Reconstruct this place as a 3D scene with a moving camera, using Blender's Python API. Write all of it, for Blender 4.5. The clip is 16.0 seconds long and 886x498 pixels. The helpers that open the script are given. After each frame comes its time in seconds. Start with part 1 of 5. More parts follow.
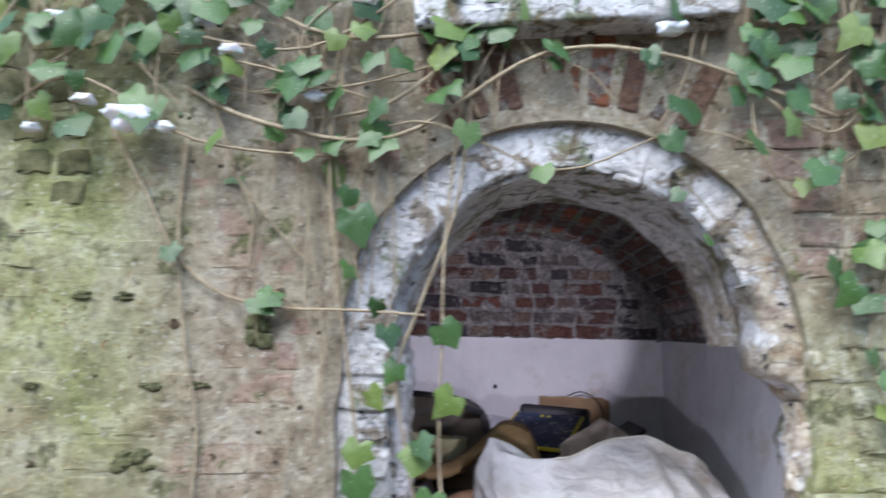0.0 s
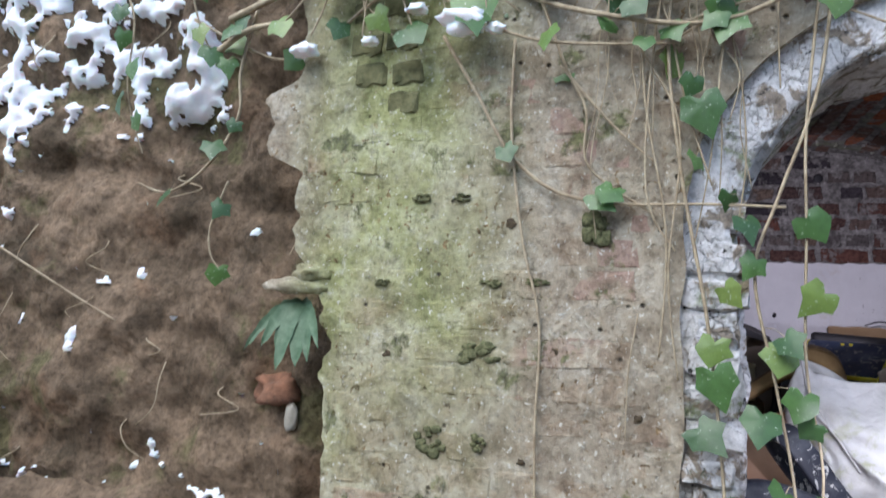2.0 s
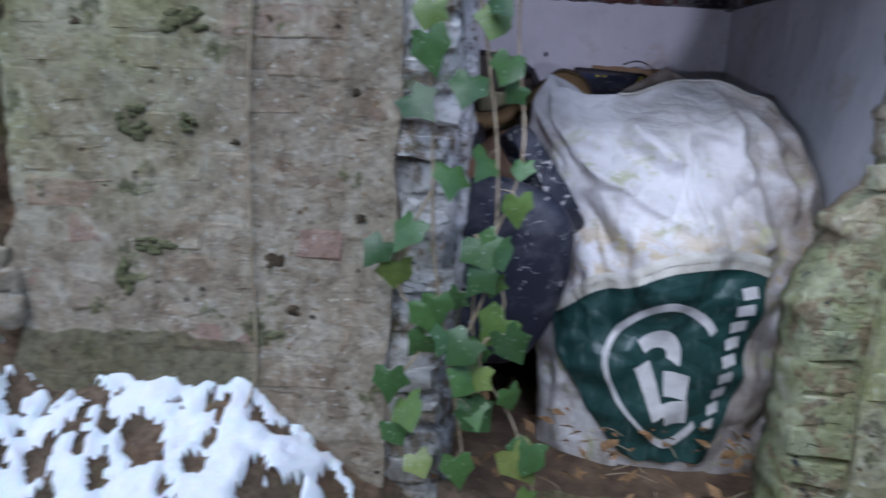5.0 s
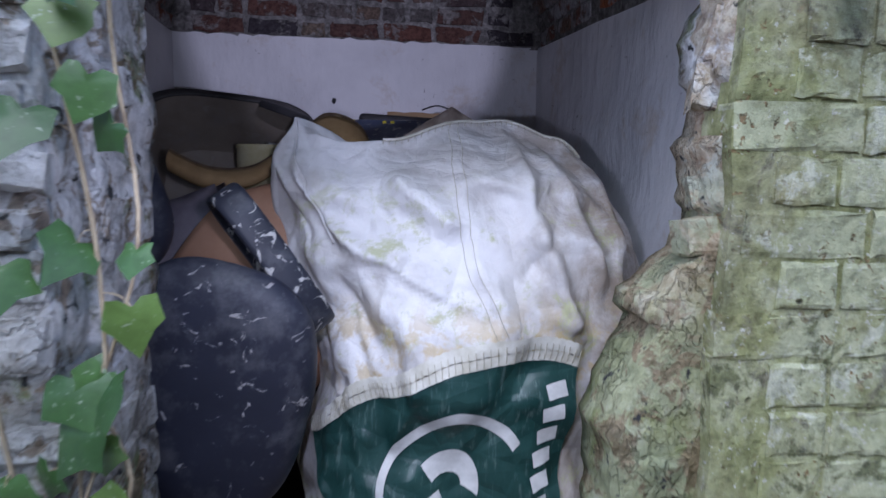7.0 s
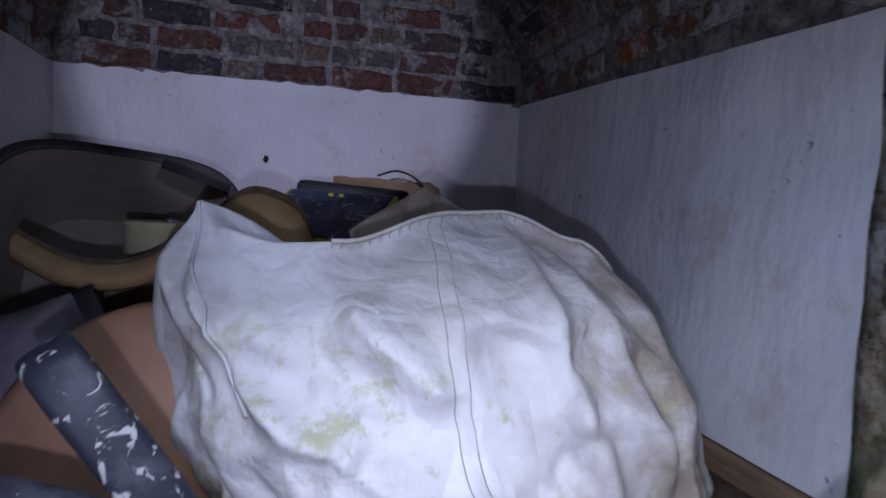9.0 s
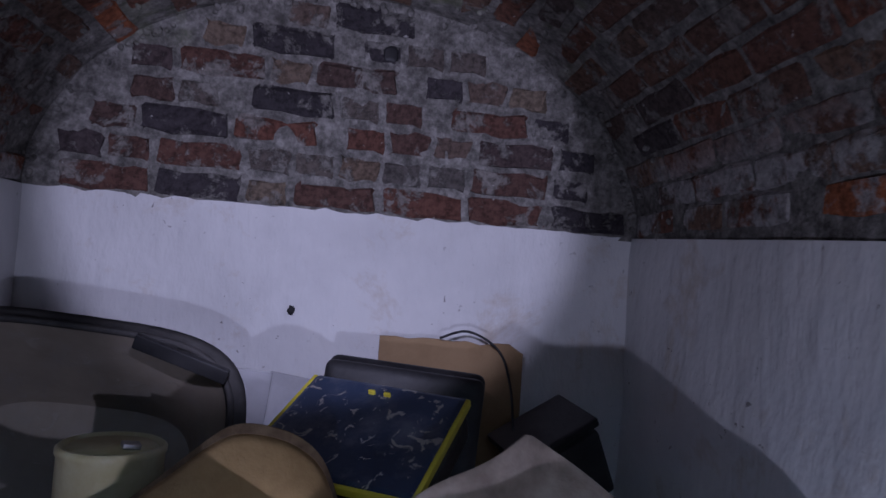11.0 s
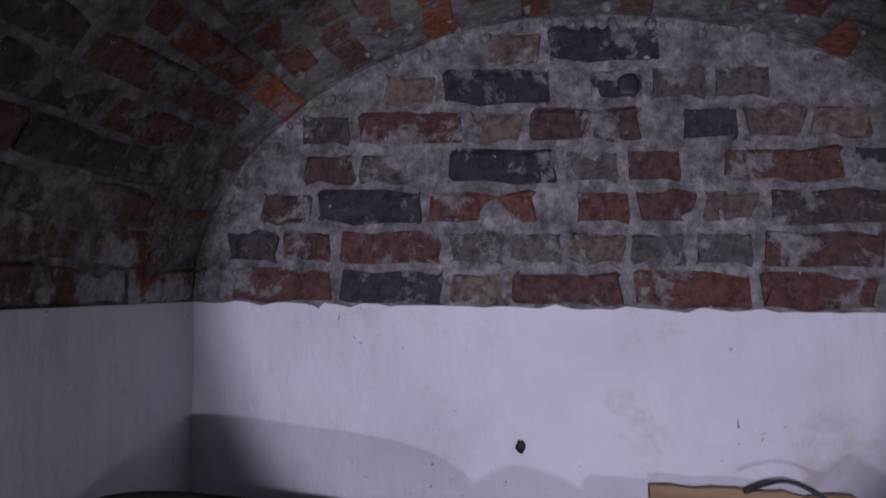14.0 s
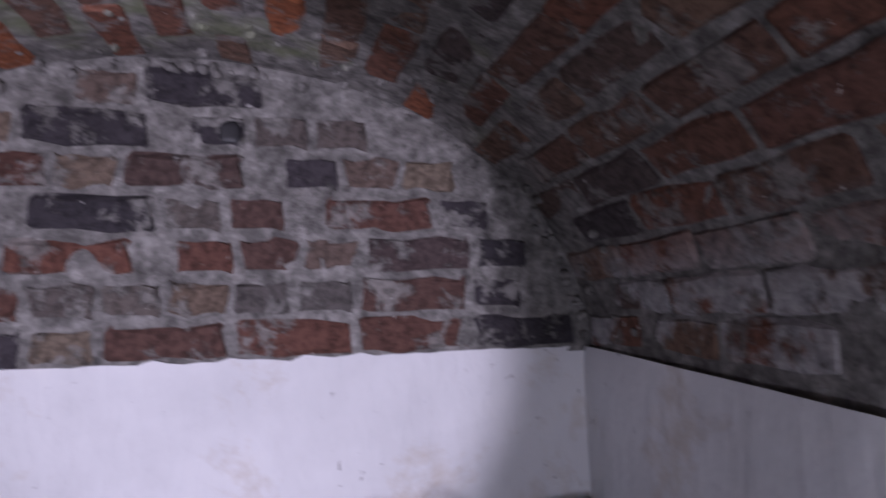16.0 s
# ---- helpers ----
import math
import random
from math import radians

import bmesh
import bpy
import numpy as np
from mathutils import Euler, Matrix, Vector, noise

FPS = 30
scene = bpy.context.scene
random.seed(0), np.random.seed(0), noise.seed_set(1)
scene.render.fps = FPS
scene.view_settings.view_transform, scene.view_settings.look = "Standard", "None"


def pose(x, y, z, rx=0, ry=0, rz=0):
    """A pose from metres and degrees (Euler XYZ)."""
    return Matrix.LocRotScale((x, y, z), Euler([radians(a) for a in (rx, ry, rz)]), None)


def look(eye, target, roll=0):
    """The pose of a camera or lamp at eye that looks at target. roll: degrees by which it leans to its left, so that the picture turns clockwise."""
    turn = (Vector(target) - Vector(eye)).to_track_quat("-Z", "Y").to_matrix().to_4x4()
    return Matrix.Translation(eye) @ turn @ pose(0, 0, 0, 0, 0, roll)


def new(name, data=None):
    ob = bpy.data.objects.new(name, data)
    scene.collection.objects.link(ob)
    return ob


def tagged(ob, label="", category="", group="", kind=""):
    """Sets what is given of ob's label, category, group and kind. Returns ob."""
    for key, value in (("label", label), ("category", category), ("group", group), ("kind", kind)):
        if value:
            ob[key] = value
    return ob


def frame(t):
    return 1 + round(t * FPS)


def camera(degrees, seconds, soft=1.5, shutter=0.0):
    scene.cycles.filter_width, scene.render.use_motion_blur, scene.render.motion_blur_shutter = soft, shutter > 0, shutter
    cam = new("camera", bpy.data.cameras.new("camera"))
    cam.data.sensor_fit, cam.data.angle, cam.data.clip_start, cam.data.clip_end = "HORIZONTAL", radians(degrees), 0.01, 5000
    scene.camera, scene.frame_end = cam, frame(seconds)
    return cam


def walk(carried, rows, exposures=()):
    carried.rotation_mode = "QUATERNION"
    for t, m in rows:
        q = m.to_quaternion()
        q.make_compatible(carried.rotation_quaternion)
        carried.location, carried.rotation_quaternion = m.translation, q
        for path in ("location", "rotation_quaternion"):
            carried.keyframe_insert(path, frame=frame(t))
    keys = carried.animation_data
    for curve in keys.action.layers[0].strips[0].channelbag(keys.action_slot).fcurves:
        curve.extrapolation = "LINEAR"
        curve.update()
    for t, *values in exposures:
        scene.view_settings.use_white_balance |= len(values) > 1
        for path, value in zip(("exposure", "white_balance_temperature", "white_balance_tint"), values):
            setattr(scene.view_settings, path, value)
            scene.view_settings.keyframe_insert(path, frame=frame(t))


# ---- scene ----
cam = camera(64.9, 16.0, 1.5, 0.5)
PATH = [
    (0, (0.104, -0.249, 1.15), (0.046, 1.726, 1.457), 1.1),
    (0.5, (-0.077, -0.255, 1.128), (-0.315, 1.71, 1.413), 0.3),
    (1, (-0.173, -0.253, 1.134), (-0.631, 1.676, 1.395), 0.7),
    (1.5, (-0.241, -0.256, 1.056), (-0.811, 1.648, 1.284), 1.3),
    (2, (-0.248, -0.255, 1.015), (-0.849, 1.646, 1.164), 1.9),
    (2.5, (-0.25, -0.232, 0.934), (-0.827, 1.683, 0.944), 2.3),
    (3, (-0.265, -0.212, 0.852), (-0.831, 1.697, 0.662), 3.0),
    (3.5, (-0.266, -0.195, 0.781), (-0.84, 1.687, 0.421), 3.2),
    (4, (-0.203, -0.166, 0.739), (-0.779, 1.696, 0.288), 2.9),
    (4.5, (-0.106, -0.136, 0.74), (-0.48, 1.782, 0.313), 3.3),
    (5, (-0.01, -0.11, 0.745), (-0.097, 1.844, 0.326), 3.5),
    (5.2, (0.027, -0.091, 0.748), (0.05, 1.864, 0.329), 3.4),
    (7.3, (0.388, 0.589, 0.734), (0.667, 2.558, 0.518), 1.4),
    (7.5, (0.393, 0.669, 0.729), (0.688, 2.637, 0.524), 1.5),
    (8, (0.368, 0.901, 0.764), (0.713, 2.862, 0.575), 2.6),
    (8.5, (0.371, 0.968, 0.866), (0.783, 2.917, 0.697), 2.7),
    (9, (0.371, 1.114, 0.869), (0.808, 3.062, 0.752), 3.4),
    (9.5, (0.394, 1.354, 0.865), (0.823, 3.306, 0.793), 4.2),
    (10, (0.434, 1.588, 1.006), (0.785, 3.555, 1.074), 5.7),
    (10.2, (0.441, 1.61, 1.048), (0.723, 3.586, 1.175), 6.0),
    (12.3, (0.363, 2.012, 1.15), (0.643, 3.992, 1.103), 2.7),
    (12.5, (0.365, 2.014, 1.153), (0.557, 4.004, 1.107), 2.6),
    (13, (0.336, 2.079, 1.185), (0.289, 4.077, 1.113), 1.6),
    (13.5, (0.338, 2.169, 1.252), (0.14, 4.159, 1.225), 1.2),
    (14, (0.331, 2.236, 1.302), (0.042, 4.212, 1.406), 0.7),
    (14.5, (0.334, 2.248, 1.357), (0.08, 4.228, 1.478), 0.8),
    (15, (0.412, 2.249, 1.371), (0.377, 4.242, 1.545), -0.3),
    (15.5, (0.5, 2.239, 1.391), (0.689, 4.22, 1.588), -1.2),
    (16, (0.584, 2.235, 1.362), (1.027, 4.18, 1.509), -1.5),
]
walk(cam, [(t, look(eye, aim, lean)) for t, eye, aim, lean in PATH], [(0, 1.8, 6500, 8), (1.5, 1.65, 6500, 8), (2.5, 1.65, 6500, 8), (3.5, 1.33, 6300, 8), (4.2, 0.92, 6100, 8), (5.0, 0.85, 5700, 9), (7.5, 1.08, 5700, 12), (9.0, 0.97, 5600, 14), (10.0, 1.2, 5600, 14.5), (12.3, 1.75, 5800, 15), (14.0, 1.8, 6100, 15), (16, 2.5, 6300, 14)])


# ---------------- world, sun, torch, exposure ----------------
world = bpy.data.worlds.new("sky")
scene.world = world
world.use_nodes = True
wn = world.node_tree
sky = wn.nodes.new("ShaderNodeTexSky")
sky.sky_type = "NISHITA"
sky.sun_disc = False
sky.sun_elevation = radians(55)
sky.sun_rotation = radians(200)
wn.links.new(sky.outputs[0], wn.nodes["Background"].inputs[0])
wn.nodes["Background"].inputs[1].default_value = 0.13

sun = new("sun", bpy.data.lights.new("sun", "SUN"))
sun.data.energy, sun.data.angle, sun.data.color = 1.0, radians(50), (0.97, 0.98, 1.0)
sun.matrix_world = look((-1.4, -2.2, 5.2), (0, 1.5, 0.6))


def torch(name, eye, target, watts, degrees, blend, size, colour):
    """The hand torch that lights the chamber."""
    lamp = bpy.data.lights.new(name, "SPOT")
    lamp.energy, lamp.spot_size, lamp.spot_blend = watts, radians(degrees), blend
    lamp.shadow_soft_size, lamp.color = size, colour
    ob = new(name, lamp)
    ob.matrix_world = look(eye, target)
    return ob


torch("torch_beam", (0.37, 2.13, 1.26), (0.35, 3.58, 1.33), 11.5, 55, 0.34, 0.012, (0.84, 0.78, 1.0))
torch("torch_spill", (0.33, 1.06, 0.75), (0.62, 2.6, 0.48), 9.6, 122, 1.0, 0.012, (0.82, 0.80, 1.0))

# ---------------- materials ----------------


class Nodes:
    """A small helper to chain shader nodes."""

    def __init__(self, name):
        self.m = bpy.data.materials.new(name)
        self.m.use_nodes = True
        self.t = self.m.node_tree
        self.bsdf = self.t.nodes["Principled BSDF"]
        self.pos = self.t.nodes.new("ShaderNodeNewGeometry").outputs["Position"]

    def link(self, a, b):
        self.t.links.new(a, b)

    def noise(self, scale, detail=5, rough=0.6, distort=0.0, stretch=None):
        n = self.t.nodes.new("ShaderNodeTexNoise")
        n.inputs["Scale"].default_value = scale
        n.inputs["Detail"].default_value = detail
        n.inputs["Roughness"].default_value = rough
        n.inputs["Distortion"].default_value = distort
        source = self.pos
        if stretch:
            mp = self.t.nodes.new("ShaderNodeMapping")
            mp.inputs["Scale"].default_value = stretch
            self.link(self.pos, mp.inputs["Vector"])
            source = mp.outputs[0]
        self.link(source, n.inputs["Vector"])
        return n.outputs["Fac"]

    def ramp(self, fac, stops):
        r = self.t.nodes.new("ShaderNodeValToRGB")
        el = r.color_ramp.elements
        while len(el) < len(stops):
            el.new(0.5)
        for e, (p, c) in zip(el, stops):
            e.position = p
            e.color = (*c, 1) if not isinstance(c, (int, float)) else (c, c, c, 1)
        self.link(fac, r.inputs[0])
        return r.outputs[0]

    def mix(self, fac, a, b, mode="MIX"):
        n = self.t.nodes.new("ShaderNodeMix")
        n.data_type, n.blend_type = "RGBA", mode
        for i, v in ((0, fac), (6, a), (7, b)):
            if isinstance(v, bpy.types.NodeSocket):
                self.link(v, n.inputs[i])
            elif isinstance(v, (int, float)):
                n.inputs[i].default_value = v if i == 0 else (v, v, v, 1)
            else:
                n.inputs[i].default_value = (*v, 1)
        return n.outputs[2]

    def math(self, op, a, b=0.0):
        n = self.t.nodes.new("ShaderNodeMath")
        n.operation = op
        for s, v in zip(n.inputs, (a, b)):
            if isinstance(v, bpy.types.NodeSocket):
                self.link(v, s)
            else:
                s.default_value = v
        return n.outputs[0]

    def axis(self, i, lo, hi):
        """0 to 1 as the place goes from lo to hi along an axis."""
        s = self.t.nodes.new("ShaderNodeSeparateXYZ")
        self.link(self.pos, s.inputs[0])
        r = self.t.nodes.new("ShaderNodeMapRange")
        self.link(s.outputs[i], r.inputs[0])
        r.inputs[1].default_value, r.inputs[2].default_value = lo, hi
        r.interpolation_type = "SMOOTHSTEP"
        return r.outputs[0]

    def random(self):
        return self.t.nodes.new("ShaderNodeObjectInfo").outputs["Random"]

    def bump(self, height, strength, distance=0.01):
        b = self.t.nodes.new("ShaderNodeBump")
        b.inputs["Strength"].default_value = strength
        b.inputs["Distance"].default_value = distance
        self.link(height, b.inputs["Height"])
        if self.bsdf.inputs["Normal"].is_linked:
            self.link(self.bsdf.inputs["Normal"].links[0].from_socket, b.inputs["Normal"])
        self.link(b.outputs[0], self.bsdf.inputs["Normal"])

    def done(self, colour, rough=0.85, metal=0.0, spec=0.3):
        if isinstance(colour, bpy.types.NodeSocket):
            self.link(colour, self.bsdf.inputs["Base Color"])
        else:
            self.bsdf.inputs["Base Color"].default_value = (*colour, 1)
        if isinstance(rough, bpy.types.NodeSocket):
            self.link(rough, self.bsdf.inputs["Roughness"])
        else:
            self.bsdf.inputs["Roughness"].default_value = rough
        self.bsdf.inputs["Metallic"].default_value = metal
        self.bsdf.inputs["Specular IOR Level"].default_value = spec
        return self.m


def plain(name, a, b, scale=12, rough=0.7, bump=0.2, fine=90, metal=0.0, spec=0.3, stretch=None):
    """Two shades mottled by a broad grain, with fine relief."""
    n = Nodes(name)
    c = n.ramp(n.noise(scale, 6, 0.65, 0, stretch), [(0.35, a), (0.65, b)])
    n.bump(n.noise(fine, 4, 0.6, 0, stretch), bump, 0.004)
    return n.done(c, rough, metal, spec)


def outer_brick(name, mortar=False):
    """Old hand-made brick under worn limewash, algae and moss."""
    n = Nodes(name)
    broad = n.noise(2.2, 5, 0.6, 0.4)
    grain = n.noise(38, 8, 0.72)
    mid = n.noise(11, 6, 0.65, 0.6)
    if mortar:
        c = n.ramp(mid, [(0.34, (0.23, 0.185, 0.135)), (0.5, (0.37, 0.315, 0.235)), (0.64, (0.48, 0.43, 0.345))])
    else:
        c = n.ramp(mid, [(0.34, (0.20, 0.15, 0.105)), (0.5, (0.36, 0.29, 0.21)), (0.62, (0.47, 0.41, 0.315))])
        pink = n.ramp(n.random(), [(0.0, (0.36, 0.235, 0.19)), (0.25, (0.33, 0.22, 0.18)), (0.3, (0.34, 0.30, 0.22)), (1.0, (0.40, 0.36, 0.275))])
        c = n.mix(n.ramp(n.noise(3.1, 5, 0.65), [(0.44, 0.0), (0.54, 0.8)]), c, pink)
    # green algae in a broad strip down the wall and over the broken pier
    strip = n.math("MULTIPLY", n.axis(0, -1.32, -1.1), n.math("SUBTRACT", 1.0, n.axis(0, -0.88, -0.5)))
    strip = n.math("MULTIPLY", strip, n.axis(2, 0.25, 0.85))
    pier = n.math("MULTIPLY", n.axis(0, 0.7, 0.85), n.math("SUBTRACT", 1.0, n.axis(2, 0.9, 1.5)))
    algae = n.math("MAXIMUM", strip, pier)
    algae = n.math("MULTIPLY", algae, n.ramp(broad, [(0.33, 0.45), (0.55, 1.0)]))
    green = n.ramp(n.noise(6.5, 7, 0.7, 0.2), [(0.36, (0.15, 0.17, 0.055)), (0.5, (0.34, 0.36, 0.155)), (0.62, (0.50, 0.51, 0.31))])
    c = n.mix(n.math("MULTIPLY", algae, 0.85), c, green)
    chalk = n.ramp(n.noise(4.2, 6, 0.68), [(0.45, 0.0), (0.56, 0.7)])
    if not mortar:
        c = n.mix(n.math("MULTIPLY", pier, chalk), c, (0.56, 0.57, 0.38))
        worn = n.ramp(n.noise(9, 7, 0.72, 0.5), [(0.54, 0.0), (0.60, 0.9)])
        c = n.mix(n.math("MULTIPLY", n.math("MULTIPLY", n.axis(0, 0.75, 0.85), worn), 0.7), c, (0.68, 0.68, 0.56))
    # dark brown blotches, only from the opening's right side onwards
    dark_blotch = n.math("MULTIPLY", n.axis(0, 0.78, 0.9), n.ramp(n.noise(7, 7, 0.72, 0.4), [(0.36, 0.75), (0.43, 0.0)]))
    c = n.mix(dark_blotch, c, n.ramp(grain, [(0.38, (0.09, 0.08, 0.065)), (0.6, (0.24, 0.21, 0.17))]))
    # chalky flecks of lime
    lime = n.ramp(n.noise(26, 7, 0.75, 0.3), [(0.575, 0.0), (0.65, 1.0)])
    c = n.mix(n.math("MULTIPLY", lime, 0.45), c, (0.62, 0.60, 0.52))
    fleck = n.ramp(n.noise(75, 4, 0.6, 0.2), [(0.635, 0.0), (0.67, 0.75)])
    c = n.mix(fleck, c, (0.66, 0.64, 0.56))
    crumb = n.math("MULTIPLY", n.ramp(n.noise(46, 5, 0.65, 0.4), [(0.60, 0.0), (0.635, 0.9)]), n.ramp(n.noise(3.7, 4), [(0.46, 0.15), (0.58, 1.0)]))
    c = n.mix(crumb, c, n.ramp(grain, [(0.38, (0.10, 0.06, 0.03)), (0.6, (0.30, 0.20, 0.10))]))
    # dark moss tufts
    moss = n.ramp(n.noise(6.5, 6, 0.68, 0.3), [(0.60, 0.0), (0.65, 1.0)])
    c = n.mix(n.math("MULTIPLY", moss, 0.8), c, n.ramp(grain, [(0.38, (0.05, 0.055, 0.025)), (0.6, (0.16, 0.175, 0.07))]))
    # pits
    v = n.t.nodes.new("ShaderNodeTexVoronoi")
    v.inputs["Scale"].default_value = 17
    n.link(n.pos, v.inputs["Vector"])
    pit = n.ramp(v.outputs["Distance"], [(0.05, 1.0), (0.13, 0.0)])
    pit = n.math("MULTIPLY", pit, n.ramp(n.noise(9, 3), [(0.49, 0.0), (0.54, 1.0)]))
    c = n.mix(pit, c, (0.05, 0.04, 0.03))
    c = n.mix(0.62, c, n.ramp(grain, [(0.36, 0.36), (0.5, 0.9), (0.64, 1.18)]), "MULTIPLY")
    # damp plinth near the ground
    edge = n.math("ADD", n.axis(2, -0.05, 0.33), n.math("MULTIPLY", n.noise(5, 5, 0.65), 0.5))
    damp = n.math("MULTIPLY", n.ramp(edge, [(0.70, 1.0), (0.73, 0.0)]), n.math("SUBTRACT", 1.0, n.axis(0, -0.60, -0.45)))
    c = n.mix(n.math("MULTIPLY", damp, 0.75), c, n.ramp(grain, [(0.38, (0.07, 0.065, 0.035)), (0.6, (0.15, 0.14, 0.07))]))
    n.bump(grain, 1.0, 0.008)
    n.bump(n.math("SUBTRACT", 1.0, pit), 0.8, 0.01)
    n.bump(n.math("SUBTRACT", 1.0, crumb), 0.7, 0.006)
    n.bump(mid, 0.5, 0.010)
    return n.done(c, 0.92, 0, 0.15)


def inner_brick(name, kind):
    n = Nodes(name)
    grain = n.noise(60, 7, 0.7)
    tint = n.random()
    if kind == "red":
        c = n.ramp(tint, [(0.0, (0.150, 0.066, 0.048)), (0.5, (0.110, 0.060, 0.049)), (1.0, (0.085, 0.058, 0.052))])
    elif kind == "dark":
        c = n.ramp(tint, [(0.0, (0.042, 0.038, 0.043)), (0.6, (0.060, 0.052, 0.058)), (1.0, (0.095, 0.066, 0.062))])
    elif kind == "washed":
        c = n.ramp(tint, [(0.0, (0.14, 0.115, 0.10)), (0.5, (0.105, 0.095, 0.09)), (1.0, (0.15, 0.105, 0.085))])
    elif kind == "buff":
        c = n.ramp(tint, [(0.0, (0.19, 0.15, 0.115)), (1.0, (0.16, 0.115, 0.088))])
    else:
        c = n.ramp(tint, [(0.0, (0.20, 0.085, 0.055)), (0.35, (0.14, 0.08, 0.06)), (0.6, (0.19, 0.12, 0.085)), (0.85, (0.07, 0.06, 0.062)), (1.0, (0.36, 0.12, 0.05))])
    c = n.mix(0.8, c, n.ramp(grain, [(0.36, 0.3), (0.58, 1.1)]), "MULTIPLY")
    smear = n.ramp(n.noise(11, 8, 0.72, 0.3), [(0.525, 0.0), (0.575, 1.0)])
    c = n.mix(n.math("MULTIPLY", smear, 0.8), c, n.ramp(grain, [(0.36, (0.11, 0.105, 0.097)), (0.6, (0.28, 0.268, 0.25))]))
    flake = n.math("MULTIPLY", n.ramp(n.noise(6, 7, 0.72), [(0.47, 0.0), (0.53, 0.85)]), n.math("SUBTRACT", 1.0, n.axis(2, 1.34, 1.5)))
    if kind == "mixed":
        c = n.mix(flake, c, n.ramp(grain, [(0.36, (0.22, 0.22, 0.22)), (0.6, (0.48, 0.47, 0.47))]))
    fleck = n.ramp(n.noise(45, 3, 0.6), [(0.70, 0.0), (0.74, 1.0)])
    c = n.mix(n.math("MULTIPLY", fleck, 0.7), c, (0.6, 0.58, 0.55))
    n.bump(grain, 0.9, 0.006)
    n.bump(smear, 0.5, 0.01)
    return n.done(c, 0.9, 0, 0.2)


def lime_mortar(name):
    n = Nodes(name)
    grain = n.noise(50, 8, 0.75)
    c = n.ramp(n.noise(22, 8, 0.7), [(0.36, (0.115, 0.110, 0.102)), (0.5, (0.21, 0.20, 0.188)), (0.64, (0.33, 0.318, 0.298))])
    c = n.mix(0.85, c, n.ramp(n.noise(48, 7, 0.72), [(0.36, 0.45), (0.5, 0.85), (0.62, 1.2)]), "MULTIPLY")
    green = n.math("MULTIPLY", n.ramp(n.noise(3.5, 4), [(0.55, 0.0), (0.66, 0.6)]), n.axis(2, 1.6, 1.75))
    c = n.mix(green, c, (0.20, 0.23, 0.12))
    n.bump(grain, 0.8, 0.005)
    n.bump(n.noise(16, 6, 0.7, 0.2), 0.9, 0.014)
    return n.done(c, 0.95, 0, 0.1)


def limewash(name):
    """Whitewashed plaster with brush ridges, hairline marks, rust stains and dark specks."""
    n = Nodes(name)
    c = n.ramp(n.noise(3.2, 6, 0.6, 0.3), [(0.3, (0.60, 0.60, 0.61)), (0.55, (0.70, 0.70, 0.71)), (0.75, (0.76, 0.75, 0.74))])
    stain = n.ramp(n.noise(4.5, 8, 0.72, 0.3), [(0.56, 0.0), (0.68, 0.55)])
    c = n.mix(stain, c, (0.46, 0.38, 0.29))
    speck = n.math("MULTIPLY", n.ramp(n.noise(52, 3, 0.55, 0.6), [(0.675, 0.0), (0.71, 0.8)]), n.ramp(n.noise(5, 3), [(0.47, 0.0), (0.58, 1.0)]))
    c = n.mix(speck, c, (0.16, 0.14, 0.14))
    n.bump(n.noise(7, 5, 0.55, 0, (1, 1, 0.5)), 0.75, 0.02)
    n.bump(n.noise(19, 4, 0.5, 0, (1, 1, 0.45)), 0.7, 0.011)
    n.bump(n.noise(40, 4, 0.55), 0.2, 0.003)
    return n.done(c, 0.62, 0, 0.3)


